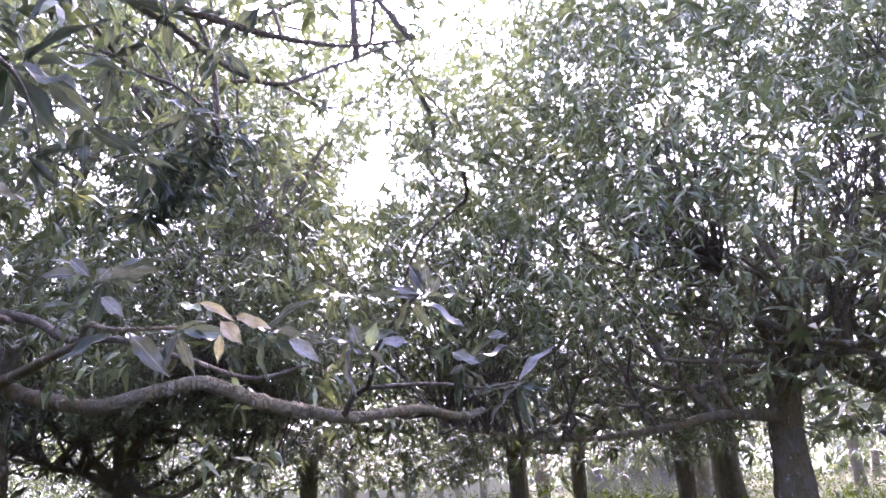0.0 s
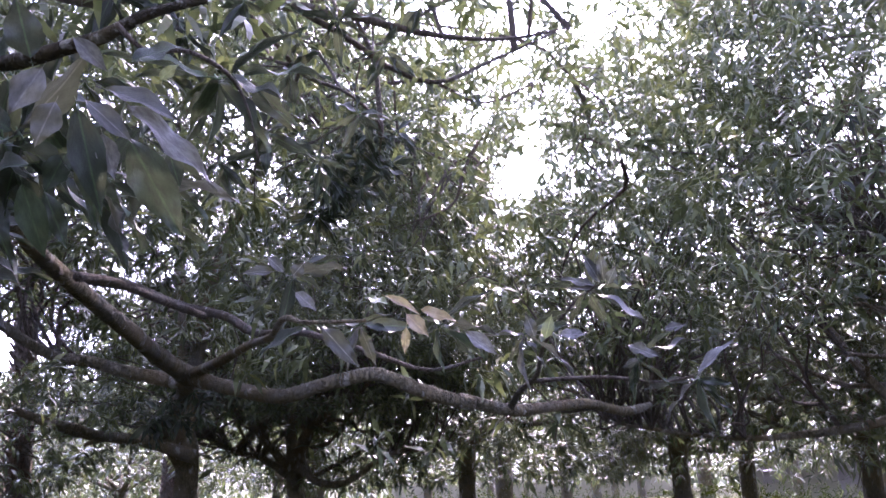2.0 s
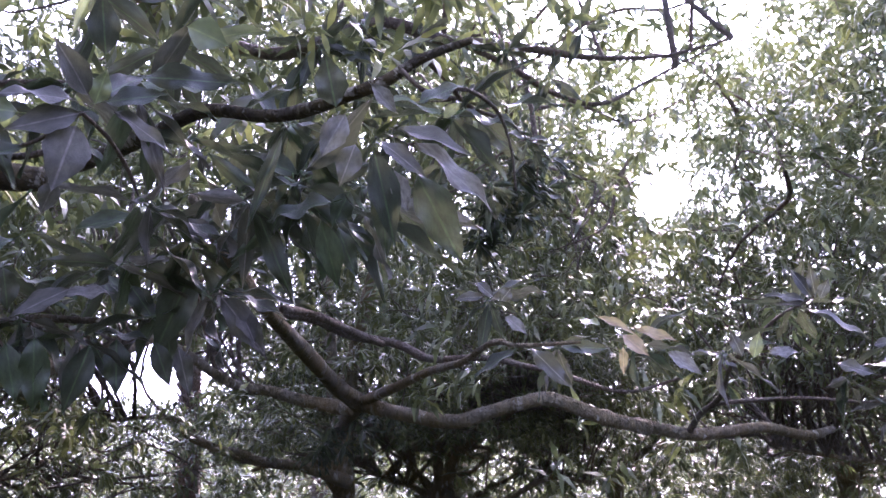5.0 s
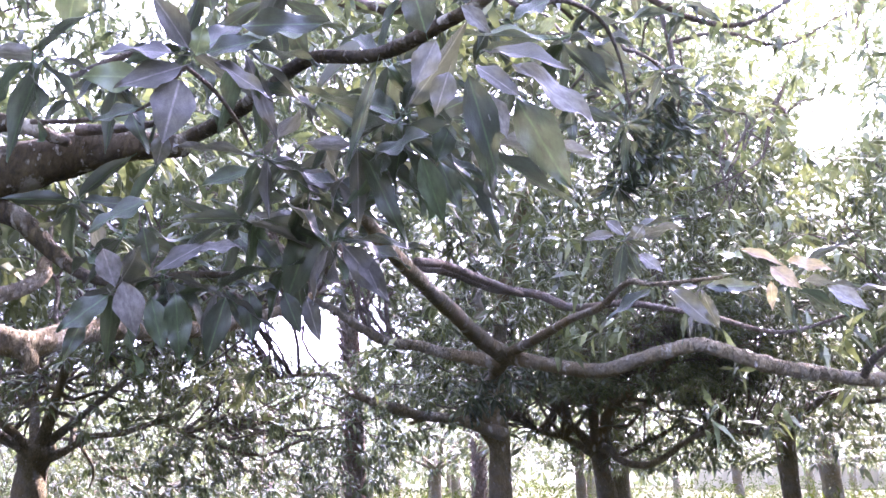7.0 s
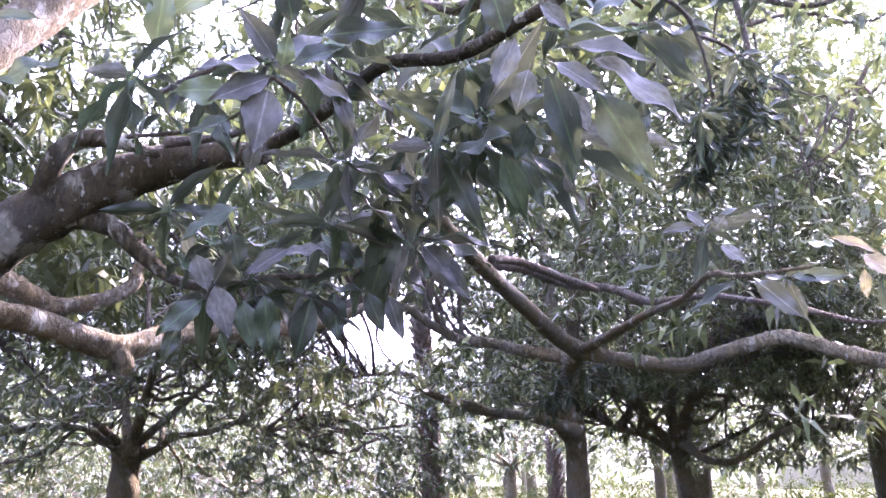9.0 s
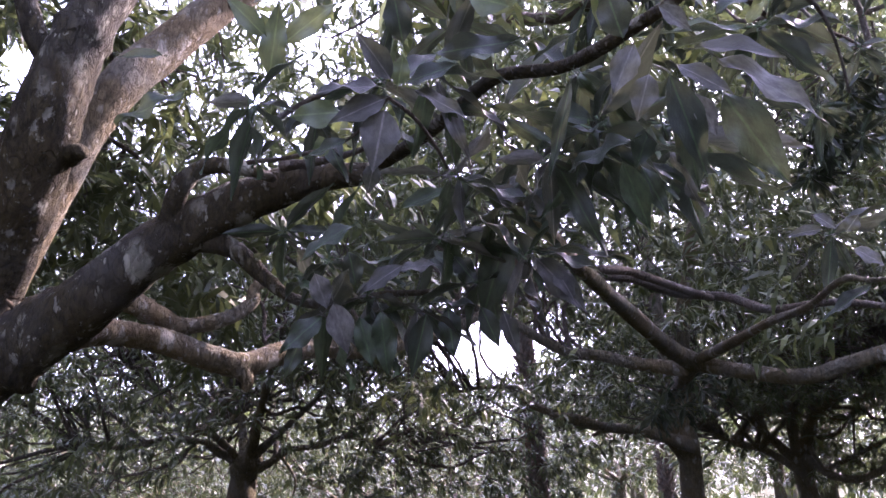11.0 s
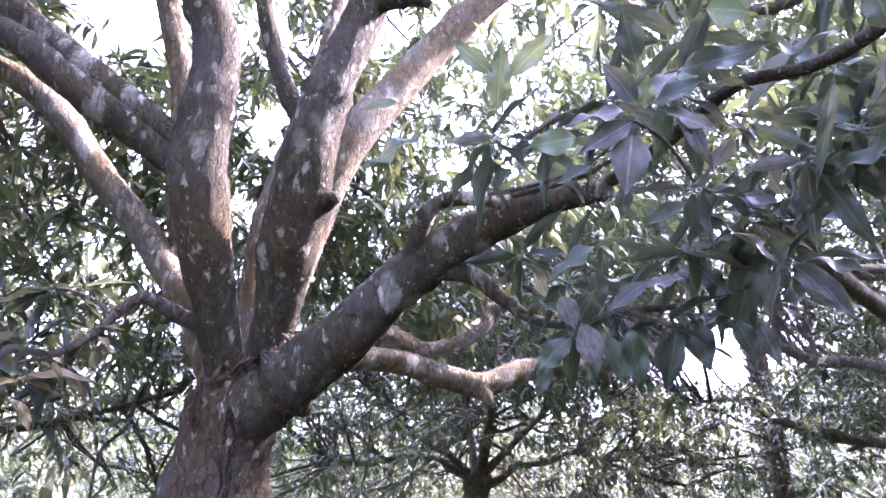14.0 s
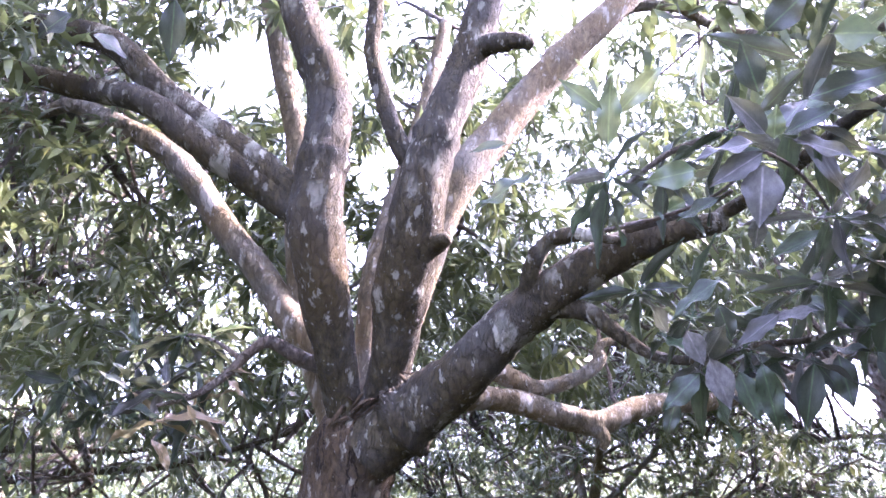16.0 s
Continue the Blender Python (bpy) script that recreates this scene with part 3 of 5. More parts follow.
BRANCHING["B.B1"] = [(-4.47, 7.28, 1.76, 0.09), (-4.5, 6.95, 2.06, 0.08), (-3.75, 5.98, 2.2, 0.072), (-2.73, 4.44, 2.17, 0.059), (-2.23, 3.69, 2.07, 0.043), (-1.93, 3.47, 1.98, 0.036), (-1.53, 3.27, 1.89, 0.034), (-1.33, 3.24, 1.92, 0.032), (-1.1, 3.25, 1.96, 0.032), (-0.99, 3.29, 1.94, 0.032), (-0.83, 3.38, 1.87, 0.032), (-0.65, 3.47, 1.82, 0.031), (-0.71, 3.49, 1.85, 0.03), (-0.48, 3.58, 1.79, 0.031), (-0.32, 3.85, 1.82, 0.028), (-0.14, 4.26, 1.86, 0.029), (0.06, 4.67, 1.84, 0.029), (0.22, 4.96, 1.89, 0.021)]
BRANCHING["B.B1t"] = [(-0.49, 3.58, 1.79, 0.017), (-0.42, 3.43, 1.86, 0.015), (-0.32, 3.24, 1.9, 0.011), (-0.24, 2.83, 1.97, 0.008), (-0.1, 2.32, 2, 0.005), (-0.02, 1.97, 1.97, 0.004)]
BRANCHING["B.B1u"] = [(-0.36, 3.33, 1.89, 0.01), (-0.17, 3.15, 1.87, 0.009), (-0, 2.96, 1.84, 0.007), (0.16, 2.76, 1.79, 0.005), (0.27, 2.65, 1.79, 0.004)]
BRANCHING["B.B2"] = [(-2.31, 3.76, 2.09, 0.05), (-2.23, 3.33, 2.14, 0.043), (-2.02, 2.73, 2.17, 0.036), (-1.83, 2.23, 2.18, 0.03), (-1.69, 1.88, 2.19, 0.025), (-1.58, 1.62, 2.21, 0.021), (-1.52, 1.45, 2.23, 0.016), (-1.45, 1.28, 2.26, 0.011)]
BRANCHING["B.B3"] = [(-2.49, 4.01, 2.1, 0.047), (-2.74, 3.84, 2.15, 0.036), (-2.91, 3.71, 2.21, 0.032), (-3.05, 3.6, 2.23, 0.03), (-3.11, 3.4, 2.3, 0.028), (-3.16, 3.2, 2.39, 0.024), (-3.24, 2.95, 2.47, 0.017)]
BRANCHING["B.B4"] = [(-2.32, 3.75, 2.09, 0.034), (-1.82, 3.22, 2.07, 0.024), (-1.38, 2.65, 2.02, 0.017), (-1.05, 2.15, 1.94, 0.012), (-0.78, 1.66, 1.88, 0.008), (-0.69, 1.59, 1.85, 0.005), (-0.54, 1.58, 1.84, 0.004)]
BRANCHING["B.B5"] = [(-1.7, 1.94, 2.17, 0.018), (-2, 2.45, 2.3, 0.022), (-2.14, 2.96, 2.4, 0.024), (-2.13, 3.33, 2.39, 0.026), (-1.79, 3.19, 2.28, 0.021), (-1.5, 2.92, 2.13, 0.018), (-1.12, 2.54, 2.03, 0.013), (-0.89, 2.31, 1.94, 0.01), (-0.72, 2.17, 1.87, 0.008), (-0.55, 2.21, 1.81, 0.006), (-0.38, 2.23, 1.84, 0.004)]
BRANCHING["B.B6"] = [(-4.48, 7, 1.94, 0.063), (-4.73, 6.7, 1.99, 0.053), (-5, 6.36, 2.04, 0.046), (-5.17, 6.06, 2.14, 0.039), (-5.31, 5.77, 2.26, 0.036), (-5.29, 5.61, 2.38, 0.026), (-5.45, 5.3, 2.39, 0.02), (-5.59, 4.99, 2.33, 0.014)]
BRANCHING["B.B6b"] = [(-4.78, 6.67, 2.01, 0.031), (-4.87, 6.46, 1.98, 0.028), (-4.98, 6.38, 1.93, 0.018)]
BRANCHING["B.B7"] = [(-4.22, 7.06, 1.81, 0.069), (-4.6, 6.67, 1.97, 0.05), (-4.84, 6.34, 2.02, 0.04), (-4.95, 6.1, 2.1, 0.033), (-5.07, 5.83, 2.12, 0.024)]
BRANCHING["B.B8"] = [(-1.69, 2.83, 2.2, 0.016), (-1.67, 2.48, 2.19, 0.017), (-1.62, 2.13, 2.17, 0.016), (-1.59, 1.91, 2.13, 0.016)]
BRANCHING["A.L7b"] = [(-2.5, -0.1, 1.965, 0.008), (-2.56, -0.19, 2.03, 0.006), (-2.66, -0.29, 2.06, 0.005), (-2.79, -0.41, 2.05, 0.003)]
BRANCHING["A.L7c"] = [(-2.54, -0.23, 1.848, 0.007), (-2.64, -0.31, 1.87, 0.006), (-2.75, -0.4, 1.88, 0.005), (-2.87, -0.5, 1.85, 0.003)]
BRANCHING["A.M1"] = [(-2.36, 1.9, 3.58, 0.028), (-1.75, 1.95, 3.2, 0.027), (-1.25, 1.91, 3.16, 0.026), (-1.09, 2.17, 3.21, 0.024), (-0.86, 2.42, 3.27, 0.02), (-0.62, 2.66, 3.3, 0.014), (-0.33, 2.85, 3.34, 0.009), (-0.03, 3.03, 3.46, 0.005)]
BRANCHING["A.M2"] = [(-1.04, 2.25, 3.23, 0.013), (-0.9, 2.46, 3.2, 0.012), (-0.77, 2.65, 3.15, 0.011), (-0.61, 2.81, 3.15, 0.01), (-0.4, 2.94, 3.29, 0.008), (-0.09, 3.03, 3.45, 0.005)]
BRANCHING["A.M3"] = [(-1.19, 2.08, 3.17, 0.011), (-1.14, 2.28, 3.12, 0.01), (-1.12, 2.55, 3.12, 0.009), (-1.06, 2.89, 3.21, 0.008), (-1.02, 3.25, 3.22, 0.007), (-1.1, 3.5, 3.14, 0.004)]
BRANCHING["B.U1"] = [(-4.42, 7.2, 1.95, 0.085), (-4.2, 7.05, 3.1, 0.075), (-3.6, 6.65, 4.3, 0.055), (-2.7, 6.1, 5.1, 0.032), (-1.9, 5.6, 5.6, 0.012)]
BRANCHING["B.U2"] = [(-4.45, 7.25, 1.95, 0.08), (-4.75, 7.5, 3.2, 0.07), (-5.1, 7.9, 4.6, 0.05), (-5.6, 8.3, 6.0, 0.022)]
BRANCHING["B.U3"] = [(-2.9, 6.25, 4.95, 0.022), (-2.3, 5.7, 4.6, 0.016), (-1.9, 5.35, 4.2, 0.01), (-1.75, 5.17, 3.9, 0.005)]
BRANCHING["B.V1"] = [(-2.7, 6.1, 5.1, 0.022), (-0.91, 4.47, 4.77, 0.016), (-0.29, 4.3, 4.6, 0.011), (0.19, 3.99, 4.51, 0.006)]
BRANCHING["B.V2"] = [(-2.7, 6.1, 5.1, 0.02), (-1.19, 4.62, 4.26, 0.014), (-0.71, 4.63, 4.01, 0.01), (-0.33, 4.45, 3.99, 0.006)]
BRANCHING["B.V3"] = [(-2.3, 5.7, 4.6, 0.016), (-1.34, 4.8, 3.87, 0.012), (-0.92, 4.77, 3.65, 0.008), (-0.68, 4.55, 3.72, 0.005)]
BRANCHING["B.V4"] = [(-1.9, 5.6, 5.6, 0.012), (-0.42, 4.62, 4.47, 0.012), (-0.07, 4.62, 4.12, 0.009), (0.15, 4.56, 3.79, 0.006), (0.21, 4.61, 3.43, 0.004)]
BRANCHING["B.V5"] = [(-2.7, 6.1, 5.1, 0.022), (-0.79, 4.23, 5.1, 0.014), (-0.16, 3.98, 4.85, 0.01), (0.44, 3.75, 4.62, 0.006)]
BRANCHING["C.trunk"] = [(-4.39, 10.12, 1.07, 0.141), (-4.44, 10.11, 1.44, 0.118), (-4.41, 9.97, 1.78, 0.139)]
BRANCHING["C.C1"] = [(-4.38, 9.99, 1.74, 0.0821), (-4.16, 9.78, 2.14, 0.0616), (-3.83, 9.61, 2.37, 0.054), (-3.55, 9.41, 2.45, 0.0464), (-3.18, 9.11, 2.57, 0.0334), (-2.77, 8.67, 2.76, 0.0213)]
BRANCHING["C.C2"] = [(-4.43, 9.96, 1.74, 0.0752), (-4.34, 9.7, 2.19, 0.0616), (-4.26, 9.42, 2.54, 0.0448), (-4.2, 8.97, 2.79, 0.0289)]
BRANCHING["C.C3"] = [(-4.47, 9.95, 1.71, 0.0631), (-4.57, 9.47, 2.04, 0.0456), (-4.66, 9.1, 2.29, 0.0388), (-4.7, 8.63, 2.44, 0.0281)]
BRANCHING["C.C4"] = [(-4.31, 9.87, 1.74, 0.0623), (-4.13, 9.81, 1.62, 0.0494), (-3.92, 9.75, 1.51, 0.0456), (-3.65, 9.72, 1.48, 0.0418), (-3.36, 9.67, 1.58, 0.0388), (-3.07, 9.62, 1.76, 0.035), (-2.64, 9.47, 1.87, 0.0281), (-2.16, 9.31, 1.79, 0.0167)]
BRANCHING["C.C5"] = [(-4.48, 9.95, 1.63, 0.057), (-4.7, 9.55, 1.86, 0.0403), (-4.95, 9.28, 1.94, 0.0365), (-5.05, 8.92, 2.08, 0.0266)]
BRANCHING["C.C6"] = [(-4.36, 9.99, 1.74, 0.0692), (-4.22, 10.03, 2.12, 0.057), (-4.1, 9.91, 2.49, 0.0433), (-3.85, 9.68, 2.84, 0.0304)]
BRANCHING["D.trunk"] = [(-7.61, 3.86, 1.24, 0.153), (-7.61, 3.86, 1.54, 0.136), (-7.5, 3.82, 1.74, 0.171)]
BRANCHING["D.D1"] = [(-7.49, 3.84, 1.74, 0.0752), (-7.25, 3.79, 2.05, 0.0528), (-7.01, 3.71, 2.32, 0.0436), (-6.65, 3.59, 2.62, 0.0304), (-6.16, 3.41, 2.91, 0.0158)]
BRANCHING["D.D2"] = [(-7.46, 3.9, 1.63, 0.0541), (-7.28, 4, 1.71, 0.035), (-7.09, 4.09, 1.82, 0.0304), (-6.74, 4.22, 1.85, 0.0257), (-6.39, 4.33, 1.93, 0.0231), (-6.06, 4.42, 1.84, 0.0185), (-5.67, 4.53, 1.94, 0.0125)]
BRANCHING["D.D3"] = [(-7.55, 3.73, 1.75, 0.0581), (-7.44, 3.44, 1.94, 0.0363), (-7.32, 3.16, 2.01, 0.0277), (-7.12, 2.75, 2.23, 0.0211), (-6.86, 2.41, 2.45, 0.0125)]
BRANCHING["D.D4"] = [(-7.56, 3.71, 1.72, 0.0455), (-7.38, 3.31, 1.88, 0.0257), (-7.24, 2.82, 1.89, 0.0211), (-7.17, 2.4, 1.8, 0.0165), (-7.06, 1.98, 1.84, 0.00924)]
BRANCHING["D.D5"] = [(-7.46, 3.89, 1.77, 0.0541), (-7.01, 3.98, 2.04, 0.0323), (-6.56, 4.04, 2.29, 0.0271), (-6.12, 4.02, 2.52, 0.0165)]
BRANCHING["D.D6"] = [(-7.51, 3.8, 1.77, 0.0502), (-7.71, 3.85, 2.15, 0.0383), (-7.91, 3.83, 2.61, 0.0264)]
BRANCHING["E.trunk"] = [(3.29, 7.73, 1.05, 0.211), (3.31, 7.73, 1.54, 0.173), (3.35, 7.69, 2.09, 0.166)]
BRANCHING["E.E1"] = [(3.24, 7.63, 1.84, 0.0646), (2.96, 7.48, 1.85, 0.0544), (2.54, 7.37, 1.87, 0.0442), (2.12, 7.26, 1.8, 0.0374), (1.73, 7.23, 1.76, 0.0326), (1.27, 7.08, 1.73, 0.0258), (0.8, 7.02, 1.76, 0.0204), (0.39, 6.93, 1.83, 0.0163), (-0.07, 6.81, 1.92, 0.0109)]
BRANCHING["E.E2"] = [(3.38, 7.68, 2.09, 0.0741), (3.43, 7.35, 2.54, 0.0551), (3.4, 7.03, 2.87, 0.0449), (3.5, 6.55, 3.01, 0.0354), (3.57, 6.08, 3.05, 0.0279), (3.64, 5.45, 3.06, 0.0156)]
BRANCHING["E.E3"] = [(3.33, 7.7, 2.09, 0.0694), (3.2, 7.45, 2.52, 0.0462), (3.02, 7.22, 2.8, 0.0367), (2.8, 6.99, 3.08, 0.0238), (2.46, 6.66, 3.29, 0.0136)]
BRANCHING["E.E4"] = [(3.3, 7.57, 2.28, 0.0388), (2.89, 7.33, 2.36, 0.0286), (2.34, 7.14, 2.37, 0.0218), (1.93, 7, 2.41, 0.0136)]
BRANCHING["E.E5"] = [(3.44, 7.64, 2.25, 0.0524), (3.53, 7.2, 2.29, 0.0374), (3.68, 6.71, 2.36, 0.0279), (3.74, 6.12, 2.3, 0.017)]
BRANCHING["E.E6"] = [(1.91, 7.31, 1.81, 0.0197), (1.81, 7.2, 1.97, 0.0177), (1.7, 7.1, 2.1, 0.00952)]
BRANCHING["H.trunk"] = [(-5.91, -2.06, 1.41, 0.16), (-5.79, -2.07, 1.92, 0.135), (-5.69, -1.98, 2.15, 0.141)]
BRANCHING["H.H1"] = [(-5.69, -1.97, 2.12, 0.088), (-5.47, -1.56, 2.29, 0.063), (-5.19, -1.25, 2.54, 0.048), (-5.04, -1.22, 2.73, 0.035), (-4.88, -1.14, 2.96, 0.023), (-4.69, -1.1, 3.21, 0.013)]
BRANCHING["H.H2"] = [(-5.7, -1.97, 2.1, 0.08), (-5.37, -1.5, 2.38, 0.041), (-5.18, -1.24, 2.57, 0.04), (-5.16, -1.05, 2.31, 0.035), (-5.05, -0.78, 1.91, 0.022), (-4.97, -0.7, 1.73, 0.015)]
BRANCHING["H.H3"] = [(-5.7, -1.96, 2.06, 0.075), (-5.56, -1.41, 1.78, 0.034), (-5.35, -0.89, 1.82, 0.026), (-5.09, -0.37, 1.85, 0.021), (-4.88, -0, 1.94, 0.016), (-4.73, 0.36, 2.05, 0.011)]
BRANCHING["H.H4"] = [(-5.7, -1.97, 2.09, 0.066), (-5.45, -1.42, 1.95, 0.029), (-5.33, -0.97, 1.95, 0.024), (-5.17, -0.55, 1.94, 0.017), (-4.97, -0.24, 2.01, 0.011)]
BRANCHING["H.H5"] = [(-5.69, -1.98, 2.14, 0.08), (-5.36, -1.78, 2.56, 0.054), (-5.02, -1.49, 2.96, 0.036), (-4.79, -1.25, 3.16, 0.019)]
BRANCHING["H.H6"] = [(-5.69, -1.98, 2.14, 0.066), (-5.46, -1.66, 2.74, 0.043), (-5.37, -1.31, 2.99, 0.029), (-5.29, -0.99, 3.12, 0.016)]


# limbs in the paler bark, part tan, part painted sunlight
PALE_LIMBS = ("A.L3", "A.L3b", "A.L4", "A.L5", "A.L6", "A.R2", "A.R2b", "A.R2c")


def mango_tree(key, crown_top, crown_radius, crown_low, count, label, mat, per=15, lean=(0, 0), length=0.14, skirt=0.22, thick=0.32, gaps=0.0, base_z=1.95, shoots=170, boughs=0):
    """A mango tree whose trunk and limbs follow BRANCHING; the crown is a shell of leaf whorls about the fork."""
    foot, hollows, fine = BRANCHING[key + ".trunk"][0][:2], HOLLOWS + (CLEAR_EAST if key == "A" else []), key == "A"
    seed = sum(ord(c) for c in key) * 7
    rng = np.random.default_rng(seed)
    tree = tagged(new("mango_tree"), label=label, category="tree", group="mango trees of the orchard")
    tree.location = (foot[0], foot[1], 0)
    base = np.array([foot[0], foot[1], 0.0])
    for n, (name, rows) in enumerate(sorted(BRANCHING.items())):
        if name.split(".")[0] != key:
            continue
        p = np.array(rows, float)
        p[:, :3] -= base
        if name.endswith("trunk"):
            r0 = p[0, 3]
            p = np.vstack([[0, 0, -0.1, r0 * 1.5], [p[0, 0] * 0.2, p[0, 1] * 0.2, 0.15, r0 * 1.22], [p[0, 0] * 0.6, p[0, 1] * 0.6, p[0, 2] * 0.6, r0 * 1.03], p])
            v, t = tube(p, 28, 8, 0.05, seed + n, 0)
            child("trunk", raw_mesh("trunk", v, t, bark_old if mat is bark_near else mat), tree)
        else:
            stout = p[:, 3].max() > 0.03
            v, t = tube(p, 14 if stout else 8, 6, 0.06 if stout else 0.04, seed + n, 3)
            LIMB_OBJECTS[name] = child("limb" if stout else "branch", raw_mesh("limb", v, t, (bark_pale if name in PALE_LIMBS else mat) if stout else twig_bark), tree, "pale limb with sunlight partly in its bark colour" if name in PALE_LIMBS else "")
    fork = np.array([lean[0], lean[1], base_z])
    p, head = shell(rng, count, crown_radius, crown_top - base_z, crown_low, thick, skirt, gaps)
    p = p + fork
    keep = outside(p + base, hollows) & sky_gaps(p + base, rng) & ((np.linalg.norm(p + base - np.array(VIEWPOINT), axis=1) > 2.6) | (key == "A")) & (np.linalg.norm(p - np.array([lean[0], lean[1], 1.9]), axis=1) > 0.85)
    p, head = p[keep], head[keep]
    for name, rows in sorted(BRANCHING.items()):
        if name.split(".")[0] == key and not name.endswith("trunk") and key not in "AC":
            way = spline(np.array(rows, float), 5)[:, :3] - base
            way = way[int(len(way) * 0.3) :]
            k = max(3, int((34 if ".V" in name else 6) * np.linalg.norm(way[-1] - way[0])))
            q = way[rng.integers(len(way), size=k)] + rng.normal(0, 0.3 if ".V" in name else 0.2, (k, 3)) + np.array([0, 0, 0.1 if ".V" in name else 0.2])
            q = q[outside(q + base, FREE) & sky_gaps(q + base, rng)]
            p = np.vstack([p, q])
            head = np.vstack([head, unit(rng.normal(0, 0.6, (len(q), 3)) + np.array([0, 0, 0.5]))])
    leaves = whorls(p, head, rng, per, length, fine)
    child("crown", raw_mesh("crown", *leaves, leaf_far, False), tree, "dark green glossy lance-shaped leaves in whorls", "stuff")
    away = np.linalg.norm(p + base - np.array([-0.2, 0.0, 1.5]), axis=1) > 4.0
    tw = twigs(p[away][::6], head[away][::6], rng, 0.4)
    stems = [spline(np.array(rows, float), 5)[4:, :3] - base for name, rows in sorted(BRANCHING.items()) if name.split(".")[0] == key and not name.endswith("trunk")]
    stems = np.vstack(stems)
    stems = stems[np.linalg.norm(stems + base - np.array([-0.2, 0.0, 1.5]), axis=1) > (1.2 if key == "A" else 4.2)]
    ends = p[rng.integers(len(p), size=4 * shoots)]
    gap = np.linalg.norm(ends[:, None] - stems[None], axis=2)
    near = (gap + rng.uniform(0, 0.9, gap.shape)).argmin(1)
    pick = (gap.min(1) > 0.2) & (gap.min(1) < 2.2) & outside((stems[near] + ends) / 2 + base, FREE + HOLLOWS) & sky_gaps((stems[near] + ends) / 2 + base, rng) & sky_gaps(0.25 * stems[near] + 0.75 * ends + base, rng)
    tw = joined([tw, branchlets(stems[near][pick][:shoots], ends[pick][:shoots], rng)])
    child("twig_growth", raw_mesh("twig_growth", *tw, twig_bark), tree, kind="stuff")
    if boughs:
        goal = p[rng.integers(len(p), size=boughs)]
        inner = [spline(np.array(rows, float), 6)[3:14, :3] - base for name, rows in sorted(BRANCHING.items()) if name.split(".")[0] == key and rows[0][3] > 0.05 and not name.endswith("trunk")]
        inner = np.vstack(inner)
        start = inner[rng.integers(len(inner), size=boughs)]
        goal = start + (goal - start) * rng.uniform(0.35, 0.7, boughs)[:, None]
        free = (np.linalg.norm(goal - start, axis=1) < 3.0) & outside(goal + base, FREE)
        start, goal = start[free], goal[free]
        child("bough_growth", raw_mesh("bough_growth", *branchlets(start, goal, rng, 0.036), mat), tree, kind="stuff")
    return tree


def peeling_bark(tree):
    """Rough curled ridges of old bark in the crease where the limbs leave the trunk."""
    rng = np.random.default_rng(31)
    base = np.array(tree.location)
    crease = spline([(-2.42, 0.2, 1.82, 0.1), (-2.39, 0.29, 1.84, 0.1), (-2.37, 0.37, 1.88, 0.1), (-2.36, 0.45, 1.93, 0.1)], 8)
    for _ in range(30):
        c = crease[rng.integers(len(crease)), :3] + rng.normal(0, 0.02, 3) - base
        q = unit(np.array([rng.uniform(-0.4, 0.4), 1.0, rng.uniform(-1.2, 1.6)])) * rng.uniform(0.018, 0.04)
        lift = np.array([0.012, 0, rng.uniform(-0.006, 0.012)])
        r = rng.uniform(0.003, 0.008)
        rows = [(*(c - q), r * 0.5), (*(c + lift), r), (*(c + q), r * 0.4)]
        child("bark_ridge", raw_mesh("bark_ridge", *tube(rows, 5, 3, 0.25, int(rng.integers(999))), bark_old), tree)


FREE = [((0.1, 0.0, 1.5), (-0.3, -0.2, 1.5), 3.0), ((-0.3, -0.2, 1.6), (-2.2, 0.2, 2.3), 0.5)]
LIMB_OBJECTS = {}
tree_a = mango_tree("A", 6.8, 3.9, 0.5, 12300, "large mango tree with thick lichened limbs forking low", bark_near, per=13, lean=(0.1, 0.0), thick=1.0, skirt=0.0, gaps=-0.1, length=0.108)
peeling_bark(tree_a)
mango_tree("B", 8.0, 4.4, 0.2, 11500, "mango tree with a dark trunk and long level limbs", bark, per=13, thick=0.3, skirt=0.0, gaps=-0.32, base_z=2.5, length=0.125)
mango_tree("C", 6.4, 3.4, 0.6, 5000, "mango tree with many curved limbs from a low fork", bark, length=0.125, skirt=0.06, base_z=2.4, gaps=-0.05, boughs=20, thick=0.55)
mango_tree("D", 5.8, 3.5, 0.7, 4900, "mango tree with a sunlit reddish trunk and spreading limbs", bark, length=0.12, skirt=0.28, thick=0.6, base_z=2.15, shoots=260, gaps=0.08, boughs=9)
mango_tree("E", 8.6, 4.3, 0.3, 12900, "mango tree with a dark upright trunk and low spreading limbs", bark, per=14, thick=0.42, skirt=0.0, gaps=-0.26, base_z=2.35, length=0.12, shoots=280, boughs=40)
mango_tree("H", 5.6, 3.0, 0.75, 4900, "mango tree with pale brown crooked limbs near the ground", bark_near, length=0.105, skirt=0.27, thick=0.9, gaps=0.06)


